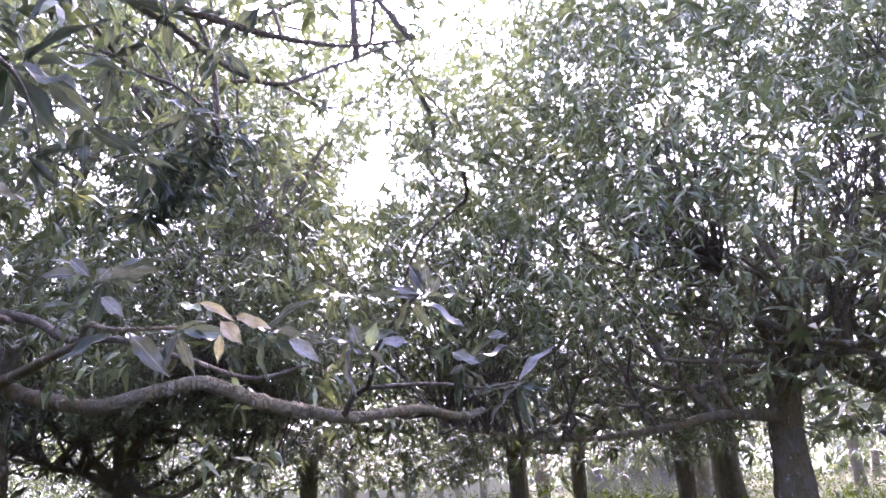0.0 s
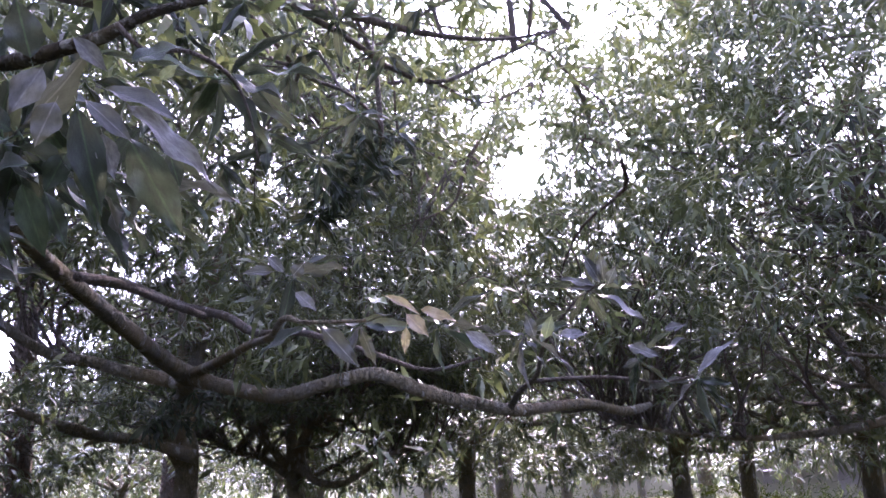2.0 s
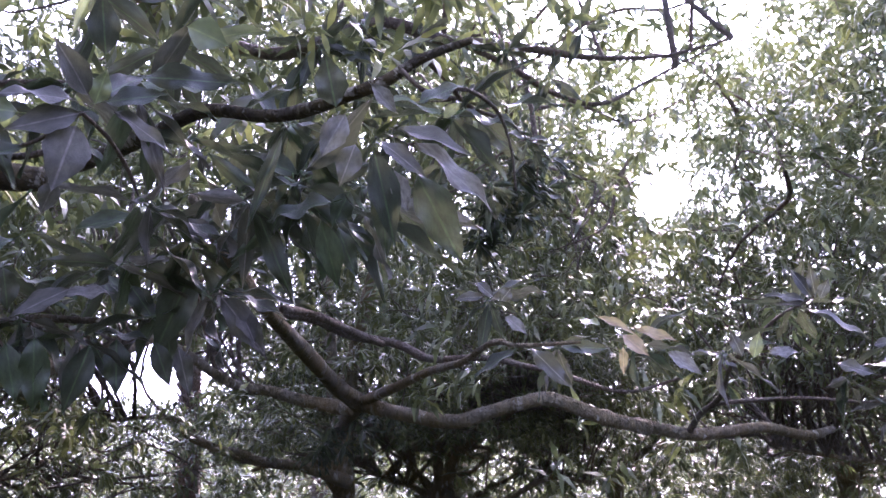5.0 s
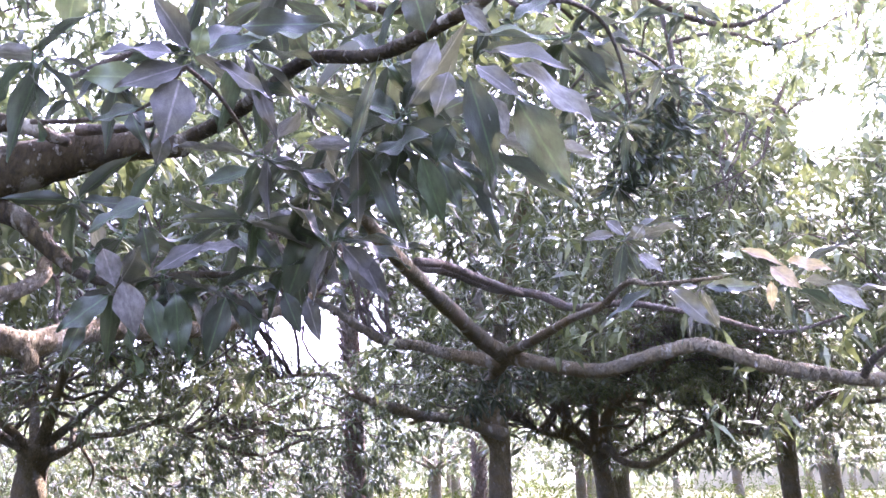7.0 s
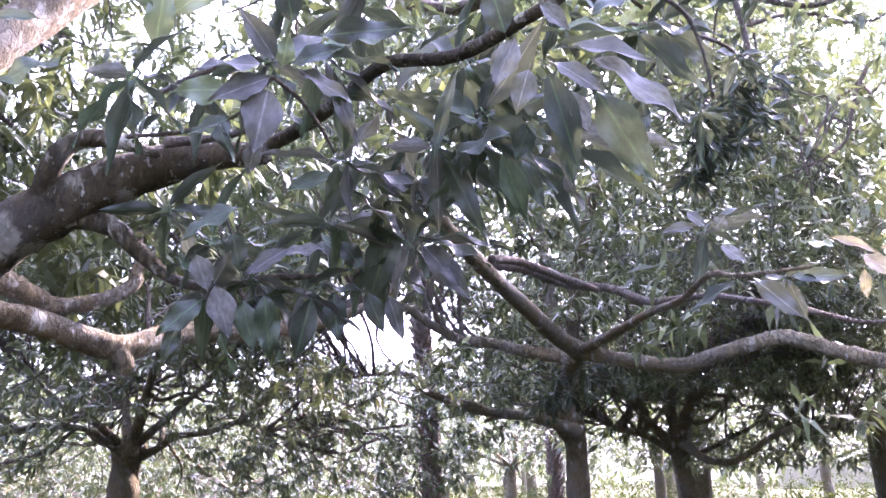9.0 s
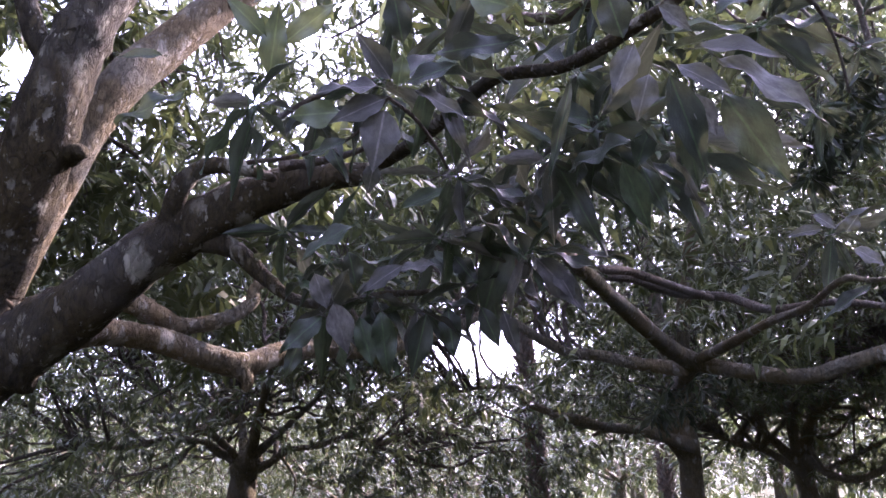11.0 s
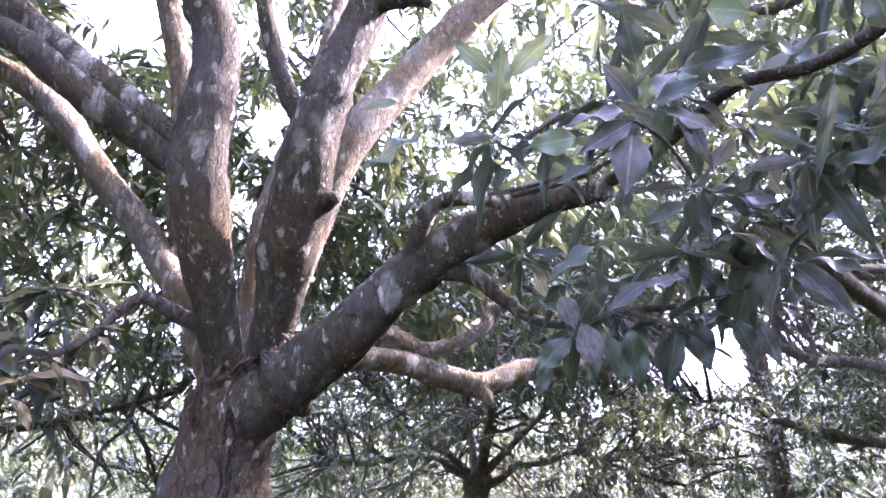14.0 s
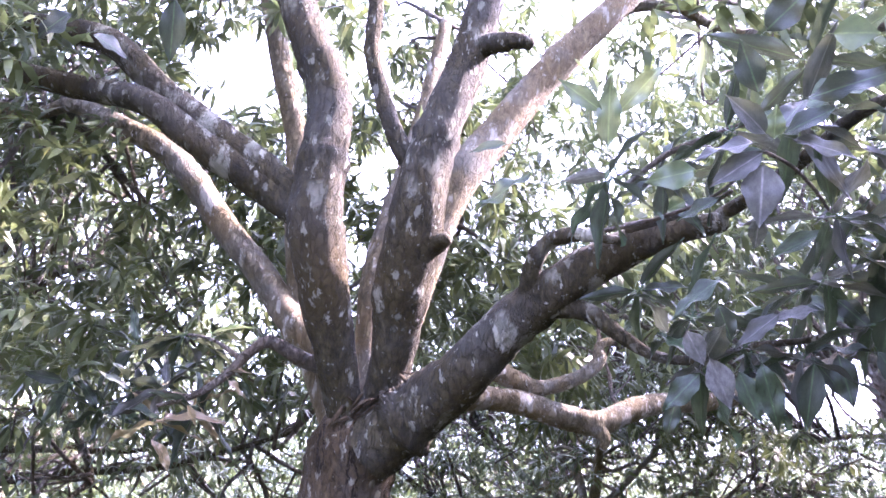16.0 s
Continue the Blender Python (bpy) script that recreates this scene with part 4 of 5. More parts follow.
# ---- the orchard behind ----
def orchard_tree(seed, count=1500, per=9, length=0.18, spread=1.0, foot=None, tall=1.0, skirt=0.15, low=0.2):
    """A whole mango tree at the origin, for copying."""
    rng = np.random.default_rng(seed)
    tree = tagged(new("mango_tree"), label="mango tree with a bare trunk and a dense dark green crown", category="tree", group="mango trees of the orchard")
    h, r = rng.uniform(1.95, 2.2), rng.uniform(0.12, 0.145)
    bend = rng.normal(0, 0.08, 2)
    v, t = tube([(0, 0, -0.1, r * 1.5), (bend[0] * 0.3, bend[1] * 0.3, 0.3, r * 1.15), (bend[0], bend[1], 1.1, r), (bend[0] * 0.6, bend[1], h, r * 1.15)], 12, 5, 0.05, seed, 1)
    child("trunk", raw_mesh("trunk", v, t, bark), tree)
    n = 6
    for k in range(n):
        a, reach = 2 * math.pi * (k + rng.uniform(-0.3, 0.3)) / n, rng.uniform(1.7, 2.8)
        rise = rng.uniform(0.1, 2.6)
        q = np.array([math.cos(a), math.sin(a), 0])
        rows = [(*(np.array([bend[0] * 0.6, bend[1], h - 0.12])), r * 0.6)]
        for s in (0.3, 0.6, 1.0):
            w = q * reach * s + np.array([0, 0, h + rise * s**1.2]) + rng.normal(0, 0.12, 3)
            rows.append((*w, r * 0.55 * (1 - 0.8 * s)))
        parts = [tube(rows, *((7, 4) if count > 800 else (5, 2)), 0.05, seed + k)]
        for _ in range(4 if count > 800 else 2):
            s = rng.integers(1, 4)
            b = np.array(rows[s][:3])
            d = unit(q + 0.8 * rng.normal(0, 1, 3)) * rng.uniform(0.5, 1.0)
            parts.append(tube([(*b, r * 0.2), (*(b + d * 0.5 + rng.normal(0, 0.08, 3)), r * 0.14), (*(b + d), r * 0.06)], *((5, 3) if count > 800 else (3, 2)), 0.03, seed + k))
        child("limb", raw_mesh("limb", *joined(parts), bark), tree)
    p, head = shell(rng, count, rng.uniform(2.9, 3.3) * spread, rng.uniform(3.2, 4.0) * spread * tall, low * rng.uniform(0.75, 1.3), skirt=skirt)
    p = p + np.array([0, 0, h])
    if foot is not None:
        tree.location = foot
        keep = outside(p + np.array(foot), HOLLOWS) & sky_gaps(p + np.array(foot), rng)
        p, head = p[keep], head[keep]
    lv = whorls(p, head, rng, per, length, False)
    child("crown", raw_mesh("crown", *lv, leaf_far, False), tree, "dense crown of dark green leaves", "stuff")
    child("twig_growth", raw_mesh("twig_growth", *twigs(p[::12], head[::12], rng, 0.7), twig_bark), tree, kind="stuff")
    return tree


PLACED = [
    (3.3, 11.55), (2.25, 14.3), (5.3, 16.2), (1.6, 19.9), (6.1, 20.1), (5.4, 9.6), (4.6, 12.9), (-7.6, 16.4), (-5.7, 13.7), (-2.7, 18.0), (-1.6, 23.0), (2.5, 25.0),
    # the last three are unseen, added behind the camera to shade the near tree
    (8.6, 6.2), (7.6, 3.2), (-9.8, -2.2), (-14.0, 4.5), (-12.6, -6.0), (-1.8, -6.8), (5.6, -6.4), (6.4, -1.2),
]
NEAR = [(-2.6, 0.3), (-4.4, 7.3), (-4.4, 10.1), (-7.6, 3.9), (3.3, 7.7), (-8.0, 9.0), (0, 0), (0, 2), (0.9, 12.4), (-2.4, 12.3), (-5.6, -2.4)]


def orchard():
    near = [orchard_tree(s, 1100, 8, 0.182, low=0.6, skirt=0.18) for s in (11, 23, 37)]
    far = [orchard_tree(s, 490, 7, 0.262, low=0.65, skirt=0.2) for s in (41, 53, 67)]
    rng = np.random.default_rng(5)
    spots = list(PLACED)
    for i in range(-8, 8):
        for j in range(-4, 9):
            x, y = 6.4 * i + 0.4 + rng.normal(0, 0.6), 6.4 * j + 0.2 + rng.normal(0, 0.6)
            az, d = math.degrees(math.atan2(-x, y)), math.hypot(x, y)
            if d > 46 or (y < -4 and d < 17) or (y < -12) or (-13 < x < -5 and 4 < y < 15) or (36 < az < 74 and d < 33) or x > 26:
                continue
            if min(math.hypot(x - a, y - b) for a, b in NEAR + spots) > 4.6:
                spots.append((x, y))
    used = set()
    for d, step in ((13.0, 14.0), (16.5, 12.5), (20.5, 11.5), (25.0, 10.5), (30.0, 9.5)):  # lower trees round the palms, sized to stay under the camera's sky gap
        for k in range(4):
            az = 36.0 + step * (k + 0.5 * (int(d) % 2)) + rng.uniform(-1.5, 1.5)
            x, y, s = -d * math.sin(radians(az)), d * math.cos(radians(az)), (1.35 + 0.125 * d) / 5.4
            if az > 72 or min(math.hypot(x - a, y - b) for a, b in [(-8.05, 9.05), (-9.1, 14.4), (-7.6, 3.9), (-4.4, 10.1)]) < 1.6:
                continue
            copy_thing((near if d < 18 else far)[k % 3], pose(x, y, 0, 0, 0, 97 * k + d)).scale = (1.25 * s, 1.25 * s, s)
    for x, y in spots:
        kinds = near if math.hypot(x, y) < 17 and y > 2 else far
        src = kinds[int(rng.integers(3))]
        s = rng.uniform(1.0, 1.28)
        m = pose(x, y, 0, 0, 0, rng.uniform(0, 360))
        if src not in used:
            used.add(src)
            src.matrix_basis = m
        else:
            wide = s * (1.28 if y > 2 else 1.0)  # the crowns meet overhead
            copy_thing(src, m).scale = (wide, wide, s)
    orchard_tree(71, 4400, 11, 0.145, 1.35, (0.9, 12.4, 0), 1.6, 0.06)
    orchard_tree(73, 5400, 11, 0.14, 1.15, (-2.4, 12.3, 0), 1.9, 0.2, 0.6)


orchard()


# ---- palm ----
def date_palm():
    tree = tagged(new("palm_tree"), label="tall palm with a rough knobbly brown trunk", category="palm tree")
    tree.location = (-8.05, 9.05, 0)
    rng = np.random.default_rng(3)
    v, t = tube([(0.1, 0, -0.1, 0.2), (0.05, 0, 0.6, 0.155), (0, 0, 2.0, 0.15), (-0.1, -0.05, 3.6, 0.15), (-0.22, -0.1, 5.4, 0.15)], 14, 14, 0.03, 3)
    parts = [(v, t)]
    for k in range(420):
        z = 0.3 + 5.0 * k / 420
        a = k * 2.399
        cx = -0.22 * max(z - 1.5, 0) / 3.9
        o = np.array([cx + 0.15 * math.cos(a), -0.03 * z / 2 + 0.15 * math.sin(a), z])
        d = np.array([math.cos(a), math.sin(a), 0.9])
        s = np.array([-math.sin(a), math.cos(a), 0]) * 0.05
        parts.append((np.array([o - s, o + s, o + d * 0.085, o - np.array([0, 0, 0.06])]), np.array([(0, 1, 2), (0, 3, 1), (3, 0, 2), (1, 3, 2)])))
    child("trunk", raw_mesh("trunk", *joined(parts), palm_bark, False), tree)
    for k in range(16):
        a, rise = 2.399 * k, rng.uniform(-0.2, 0.9)
        q = np.array([math.cos(a), math.sin(a), 0])
        rows = np.array([(*(np.array([-0.22, -0.1, 5.3]) + q * 2.4 * s + np.array([0, 0, rise * 2 * s - 2.2 * s * s])), 0.022 * (1 - 0.8 * s)) for s in (0, 0.25, 0.5, 0.75, 1.0)])
        sp = spline(rows, 8)
        c = np.repeat(sp[4:, :3], 2, 0)
        way = np.tile([1.0, -1.0], len(c) // 2)[:, None] * np.array([-math.sin(a), math.cos(a), 0]) + 0.7 * q + np.array([0, 0, -0.35])
        ln = np.full(len(c), 0.42)
        lv = leaf_cloud(c, unit(way), np.tile([0, 0, 1.0], (len(c), 1)), ln, ln * 0.07, np.full(len(c), 0.2), True)
        frond = child("frond", raw_mesh("frond", *tube(rows, 5, 4, 0.02, k), twig_bark), tree)
        child("leaf", raw_mesh("leaf", *lv, leaf_far, False), frond)
    return tree


copy_thing(date_palm(), pose(-9.13, 14.41, 0, 0, 0, 140))


# ---- undergrowth ----
def undergrowth():
    rng = np.random.default_rng(9)
    n = 21500
    r, a = 9 + 36 * rng.uniform(0, 1, n) ** 1.35, np.radians(rng.uniform(-45, 105, n))
    p = np.stack([-r * np.sin(a), r * np.cos(a), np.zeros(n)], 1)
    dens = np.array([noise.noise(Vector((x * 0.22, y * 0.22, 4.0))) for x, y, _ in p])
    p = p[dens > -0.5]
    p[:, 2] = rng.uniform(0.1, 0.95, len(p)) * (0.75 + dens[dens > -0.5])
    head = unit(np.array([0, 0, 1.0]) + 0.5 * rng.normal(0, 1, (len(p), 3)))
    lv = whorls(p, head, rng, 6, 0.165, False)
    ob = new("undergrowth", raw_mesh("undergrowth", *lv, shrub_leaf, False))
    tagged(ob, label="low sunlit yellow-green undergrowth between the trunks", category="undergrowth", kind="stuff")


undergrowth()


# ---- far buildings beyond the orchard ----
def plaster(name, colour):
    m, nt, bsdf, _ = material(name)
    stain = ramp(nt, noise_node(nt, 1.3, 6), [(0.35, (0, 0, 0)), (0.75, (0.5, 0.5, 0.5))])
    col = mix(nt, stain, colour, tuple(0.55 * k for k in colour))
    nt.links.new(col, bsdf.inputs["Base Color"])
    bsdf.inputs["Roughness"].default_value = 0.9
    bump(nt, bsdf, noise_node(nt, 60, 4), 0.3, 0.01)
    return m


def box(x0, y0, z0, x1, y1, z1, mat, name, parent, label=""):
    bm = bmesh.new()
    bmesh.ops.create_cube(bm, size=1.0)
    bmesh.ops.scale(bm, vec=(x1 - x0, y1 - y0, z1 - z0), verts=bm.verts)
    bmesh.ops.translate(bm, vec=((x0 + x1) / 2, (y0 + y1) / 2, (z0 + z1) / 2), verts=bm.verts)
    bmesh.ops.bevel(bm, geom=bm.edges[:], offset=0.015, segments=1, affect="EDGES")
    me = bpy.data.meshes.new(name)
    bm.to_mesh(me)
    bm.free()
    me.materials.append(mat)
    return child(name, me, parent, label)


def low_house(label, at, turn, length, wall, roof_mat, pillars, tall=1.0):
    """A long single-storey house with a veranda on pillars, doors, windows and a pitched roof; its front looks along -y."""
    h = tagged(new("house"), label=label, category="house")
    box(0, 0, 0, length, 4.5, 2.7, wall, "wall", h)
    bm = bmesh.new()
    v = [bm.verts.new(p) for p in ((-0.4, -1.8, 2.5), (length + 0.4, -1.8, 2.5), (length + 0.4, 2.2, 4.0), (-0.4, 2.2, 4.0), (length + 0.4, 5.0, 2.7), (-0.4, 5.0, 2.7))]
    bm.faces.new((v[0], v[1], v[2], v[3]))
    bm.faces.new((v[3], v[2], v[4], v[5]))
    bmesh.ops.solidify(bm, geom=bm.faces[:], thickness=0.08)
    me = bpy.data.meshes.new("roof")
    bm.to_mesh(me)
    bm.free()
    me.materials.append(roof_mat)
    child("roof", me, h)
    for k in range(pillars):
        x = 0.3 + (length - 0.9) * k / max(pillars - 1, 1)
        box(x, -1.5, 0, x + 0.25, -1.25, 2.6, white_wall, "pillar", h, "white pillar")
    for k in range(int(length / 3)):
        x = 1.0 + 3.0 * k
        if k % 2:
            box(x, -0.05, 0.0, x + 0.9, 0.03, 2.05, dark_wood, "door", h)
        else:
            box(x, -0.04, 0.95, x + 1.1, 0.03, 2.05, dark_wood, "window", h)
    h.matrix_basis = pose(at[0], at[1], 0, 0, 0, turn) @ Matrix.Diagonal((1, 1, tall, 1))
    return h


def boundary_wall(a, b, height, bays):
    """A long whitewashed wall of even bays between square piers, with a coping along its top."""
    w = tagged(new("boundary_wall"), label="long low whitewashed boundary wall beyond the orchard", category="wall")
    length = math.hypot(b[0] - a[0], b[1] - a[1])
    bay = length / bays
    for k in range(bays):
        box(k * bay + 0.15, -0.1, 0, (k + 1) * bay - 0.15, 0.1, height - 0.1, white_wall, "panel", w)
        box(k * bay + 0.15, -0.15, height - 0.1, (k + 1) * bay - 0.15, 0.15, height, grey_wall, "coping", w, "grey cement coping")
    for k in range(bays + 1):
        box(k * bay - 0.15, -0.18, 0, k * bay + 0.15, 0.18, height + 0.12, white_wall, "pier", w)
    w.matrix_basis = pose(a[0], a[1], 0, 0, 0, math.degrees(math.atan2(b[1] - a[1], b[0] - a[0])))


white_wall = plaster("whitewashed_wall", (0.17, 0.155, 0.09))
pink_wall = plaster("faded_pink_wall", (0.36, 0.26, 0.22))
grey_wall = plaster("grey_cement_wall", (0.2, 0.19, 0.135))
# wood lifted to grey: distance haze is put into the colour
dark_wood = plaster("hazed_grey_wood", (0.17, 0.155, 0.135))
tin_roof = plaster("grey_tin_roof", (0.4, 0.4, 0.41))
boundary_wall((-15.0, 50.5), (3.4, 52.5), 1.85, 9)
low_house("long faded pink house with white veranda pillars beyond the orchard", (-46.0, 17.0), 66, 24, pink_wall, tin_roof, 9)
low_house("plain grey cement shed beyond the orchard", (5.2, 37.2), -10, 7, grey_wall, tin_roof, 0, 0.85)


# ---- distant trees along the field's edge ----
def far_wood():
    rng = np.random.default_rng(17)
    n = 5500
    a, r = np.radians(rng.uniform(-70, 130, n)), rng.uniform(56, 76, n)
    top = 6.5 + 3 * np.array([noise.noise(Vector((float(q) * 6.0, 1.0, 0))) for q in a])
    p = np.stack([-r * np.sin(a), r * np.cos(a), top * rng.uniform(0, 1, n) ** 0.7], 1)
    lv = whorls(p, unit(rng.normal(0, 1, (n, 3))), rng, 6, 1.5, False)
    ob = new("far_wood", raw_mesh("far_wood", *lv, leaf_far, False))
    tagged(ob, label="distant belt of trees at the edge of the fields", category="woods", kind="stuff")


far_wood()


# ---- leaves close to the eye, one by one ----
def blade(name, seed, wave, sag, fold, mat):
    """A mango leaf of unit length and width along +y: pointed, folded at the midrib, wavy at the margin, with a short stalk."""
    rng = np.random.default_rng(seed)
    rows, v, t = 13, [], []
    for i in range(rows):
        y = i / (rows - 1)
        half = 0.5 * (math.sin(math.pi * y**0.78) ** 1.25 if 0 < y < 1 else 0.0) + (0.015 if y < 1 else 0.002)
        twist = 0.25 * wave * math.sin(4.1 * y + seed)
        for x in (-1, -0.52, 0, 0.52, 1):
            z = 0.10 * fold * abs(x) * half - sag * y * y + 0.06 * wave * abs(x) * math.sin(13 * y + 2.1 * seed + (1.3 if x < 0 else 0)) + twist * 0.16 * x * half
            v.append((x * half * (1 + 0.04 * rng.normal()), y + 0.07, z - (0.012 if x == 0 else 0)))
    for i in range(rows - 1):
        for k in range(4):
            a, b = i * 5 + k, (i + 1) * 5 + k
            t += [(a, a + 1, b + 1), (a, b + 1, b)]
    stalk = tube([(0, -0.06, 0.01, 0.012), (0, 0.0, 0, 0.010), (0, 0.09, -0.012, 0.008)], 5, 2, 0.0, 1)
    return raw_mesh(name, *joined([(np.array(v), np.array(t)), stalk]), mat)


BLADES = {
    code: [blade("leaf", s, w, g, f, mat) for s, w, g, f in ((1, 0.6, 0.06, 1.0), (2, 1.0, 0.14, 0.6), (3, 0.4, 0.2, 1.4), (4, 1.3, 0.02, 0.8))]
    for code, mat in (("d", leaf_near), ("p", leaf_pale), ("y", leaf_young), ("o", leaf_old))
}
LEAF_LABEL = {"d": "", "p": "pale grey leaf with sky sheen in its colour", "y": "fresh yellow-green leaf", "o": "yellowed leaf"}


def hang_leaf(limb, base, tip, width, turn, code, n):
    """One leaf from base to tip on a limb, its blade turned about its length."""
    y = unit(np.array(tip) - np.array(base))
    length = float(np.linalg.norm(np.array(tip) - np.array(base)))
    up = np.array([0, 0, 1.0]) if abs(y[2]) < 0.995 else np.array([0, 1.0, 0])
    z = unit(up - y * (up @ y))
    a = radians(turn)
    z = math.cos(a) * z + math.sin(a) * np.cross(y, z)
    x = np.cross(y, z)
    m = Matrix(((x[0], y[0], z[0]), (x[1], y[1], z[1]), (x[2], y[2], z[2]))).to_4x4()
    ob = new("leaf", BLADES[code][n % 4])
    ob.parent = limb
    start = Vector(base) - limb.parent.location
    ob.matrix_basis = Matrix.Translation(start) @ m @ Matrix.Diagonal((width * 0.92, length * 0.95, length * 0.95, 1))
    return tagged(ob, label=LEAF_LABEL[code])


def spray(limb_name, leaves):
    """Leaves parented to one limb, placed to fit the camera's view: each with its base, tip, width, turn and sort."""
    for bx, by, bz, tx, ty, tz, w, turn, code in leaves:
        hang_leaf(LIMB_OBJECTS[limb_name], (bx, by, bz), (tx, ty, tz), w, turn, code, next(LEAF_COUNT))


LEAF_COUNT = itertools.count()
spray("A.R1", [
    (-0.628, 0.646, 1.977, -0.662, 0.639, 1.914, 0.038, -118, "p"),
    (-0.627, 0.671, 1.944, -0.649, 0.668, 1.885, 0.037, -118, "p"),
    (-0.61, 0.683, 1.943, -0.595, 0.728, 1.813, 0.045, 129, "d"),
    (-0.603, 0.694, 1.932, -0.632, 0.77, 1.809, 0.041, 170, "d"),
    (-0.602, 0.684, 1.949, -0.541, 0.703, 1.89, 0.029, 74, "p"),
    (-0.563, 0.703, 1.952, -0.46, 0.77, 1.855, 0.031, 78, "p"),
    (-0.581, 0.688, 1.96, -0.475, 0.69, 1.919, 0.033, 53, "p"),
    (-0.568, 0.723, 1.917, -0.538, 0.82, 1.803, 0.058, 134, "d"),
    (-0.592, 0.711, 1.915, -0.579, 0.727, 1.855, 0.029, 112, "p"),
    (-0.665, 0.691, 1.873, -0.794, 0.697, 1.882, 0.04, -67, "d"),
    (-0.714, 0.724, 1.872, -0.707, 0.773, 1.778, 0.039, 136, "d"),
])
spray("A.R1", [
    (-0.701, 0.749, 1.867, -0.69, 0.79, 1.796, 0.03, 130, "d"),
    (-0.725, 0.646, 1.977, -0.78, 0.649, 1.835, 0.02, -128, "d"),
    (-0.519, 0.712, 1.973, -0.493, 0.71, 1.992, 0.016, 115, "y"),
    (-0.593, 0.643, 2.009, -0.568, 0.681, 1.979, 0.024, 112, "p"),
    (-0.639, 0.638, 1.977, -0.632, 0.594, 2.035, 0.046, -155, "d"),
    (-0.692, 0.773, 1.93, -0.727, 0.78, 1.876, 0.037, -134, "d"),
    (-0.797, 0.764, 1.934, -0.863, 0.804, 1.891, 0.037, -122, "d"),
    (-0.578, 0.831, 1.941, -0.573, 0.859, 1.894, 0.029, 140, "d"),
    (-0.742, 0.733, 1.938, -0.879, 0.754, 1.954, 0.038, -28, "d"),
    (-0.694, 0.633, 2.025, -0.785, 0.635, 2.022, 0.032, -33, "d"),
    (-0.548, 0.686, 1.988, -0.481, 0.697, 2.016, 0.033, 68, "d"),
])
spray("A.N2", [
    (-0.951, 0.508, 1.968, -0.961, 0.497, 1.874, 0.06, -100, "p"),
    (-0.972, 0.507, 1.89, -1.007, 0.521, 1.855, 0.028, -164, "p"),
    (-0.942, 0.509, 1.981, -0.981, 0.435, 1.93, 0.039, -90, "p"),
    (-0.938, 0.504, 1.992, -0.962, 0.402, 1.969, 0.032, -56, "p"),
    (-0.933, 0.505, 1.998, -0.903, 0.43, 2.029, 0.04, -126, "p"),
    (-0.932, 0.514, 1.99, -0.907, 0.505, 2.033, 0.03, 163, "y"),
    (-0.925, 0.518, 1.996, -0.841, 0.543, 2.003, 0.037, 81, "d"),
    (-0.92, 0.529, 1.993, -0.86, 0.589, 1.946, 0.026, 77, "p"),
    (-0.931, 0.512, 1.994, -0.909, 0.572, 2.077, 0.034, 70, "d"),
    (-0.919, 0.559, 2.059, -0.802, 0.646, 2.066, 0.038, 98, "d"),
    (-1.07, 0.531, 1.969, -1.155, 0.503, 1.96, 0.029, -75, "d"),
])
spray("A.R1c", [
    (-1.347, 0.749, 1.958, -1.382, 0.64, 1.88, 0.045, -53, "d"),
    (-1.408, 0.737, 1.808, -1.407, 0.779, 1.705, 0.059, 117, "p"),
    (-1.421, 0.728, 1.78, -1.474, 0.664, 1.704, 0.053, -87, "d"),
    (-1.385, 0.783, 1.783, -1.383, 0.821, 1.678, 0.048, 119, "d"),
    (-1.358, 0.817, 1.798, -1.367, 0.848, 1.659, 0.055, 142, "d"),
    (-1.301, 0.894, 1.793, -1.34, 0.884, 1.66, 0.053, -125, "d"),
    (-1.273, 0.922, 1.805, -1.281, 0.946, 1.698, 0.05, 149, "d"),
    (-1.31, 0.843, 1.883, -1.378, 0.777, 1.822, 0.043, -76, "p"),
    (-1.326, 0.831, 1.867, -1.267, 0.894, 1.89, 0.037, 55, "p"),
    (-1.156, 0.985, 1.95, -1.233, 0.978, 1.771, 0.075, -129, "d"),
    (-1.2, 1.003, 1.798, -1.191, 1.04, 1.7, 0.039, 115, "p"),
])
spray("A.R1c", [
    (-1.23, 0.971, 1.803, -1.216, 1.011, 1.717, 0.043, 112, "d"),
    (-1.134, 1.029, 1.898, -1.045, 1.081, 1.774, 0.061, 76, "p"),
    (-1.222, 0.749, 1.947, -1.14, 0.819, 1.998, 0.036, 78, "d"),
    (-1.056, 0.925, 1.963, -1.099, 0.868, 1.991, 0.038, -90, "p"),
    (-1.417, 0.696, 1.861, -1.416, 0.731, 1.79, 0.05, 113, "p"),
    (-1.371, 0.744, 1.906, -1.377, 0.775, 1.83, 0.046, 128, "d"),
    (-1.107, 1.064, 1.869, -1.061, 1.059, 1.802, 0.043, 44, "p"),
    (-1.247, 0.913, 1.9, -1.225, 0.964, 1.838, 0.046, 98, "d"),
    (-1.384, 0.86, 1.819, -1.431, 0.813, 1.767, 0.047, -86, "p"),
    (-1.535, 0.747, 1.753, -1.562, 0.727, 1.666, 0.037, -107, "d"),
    (-1.065, 0.932, 1.936, -1.011, 0.949, 1.996, 0.032, 95, "d"),
])
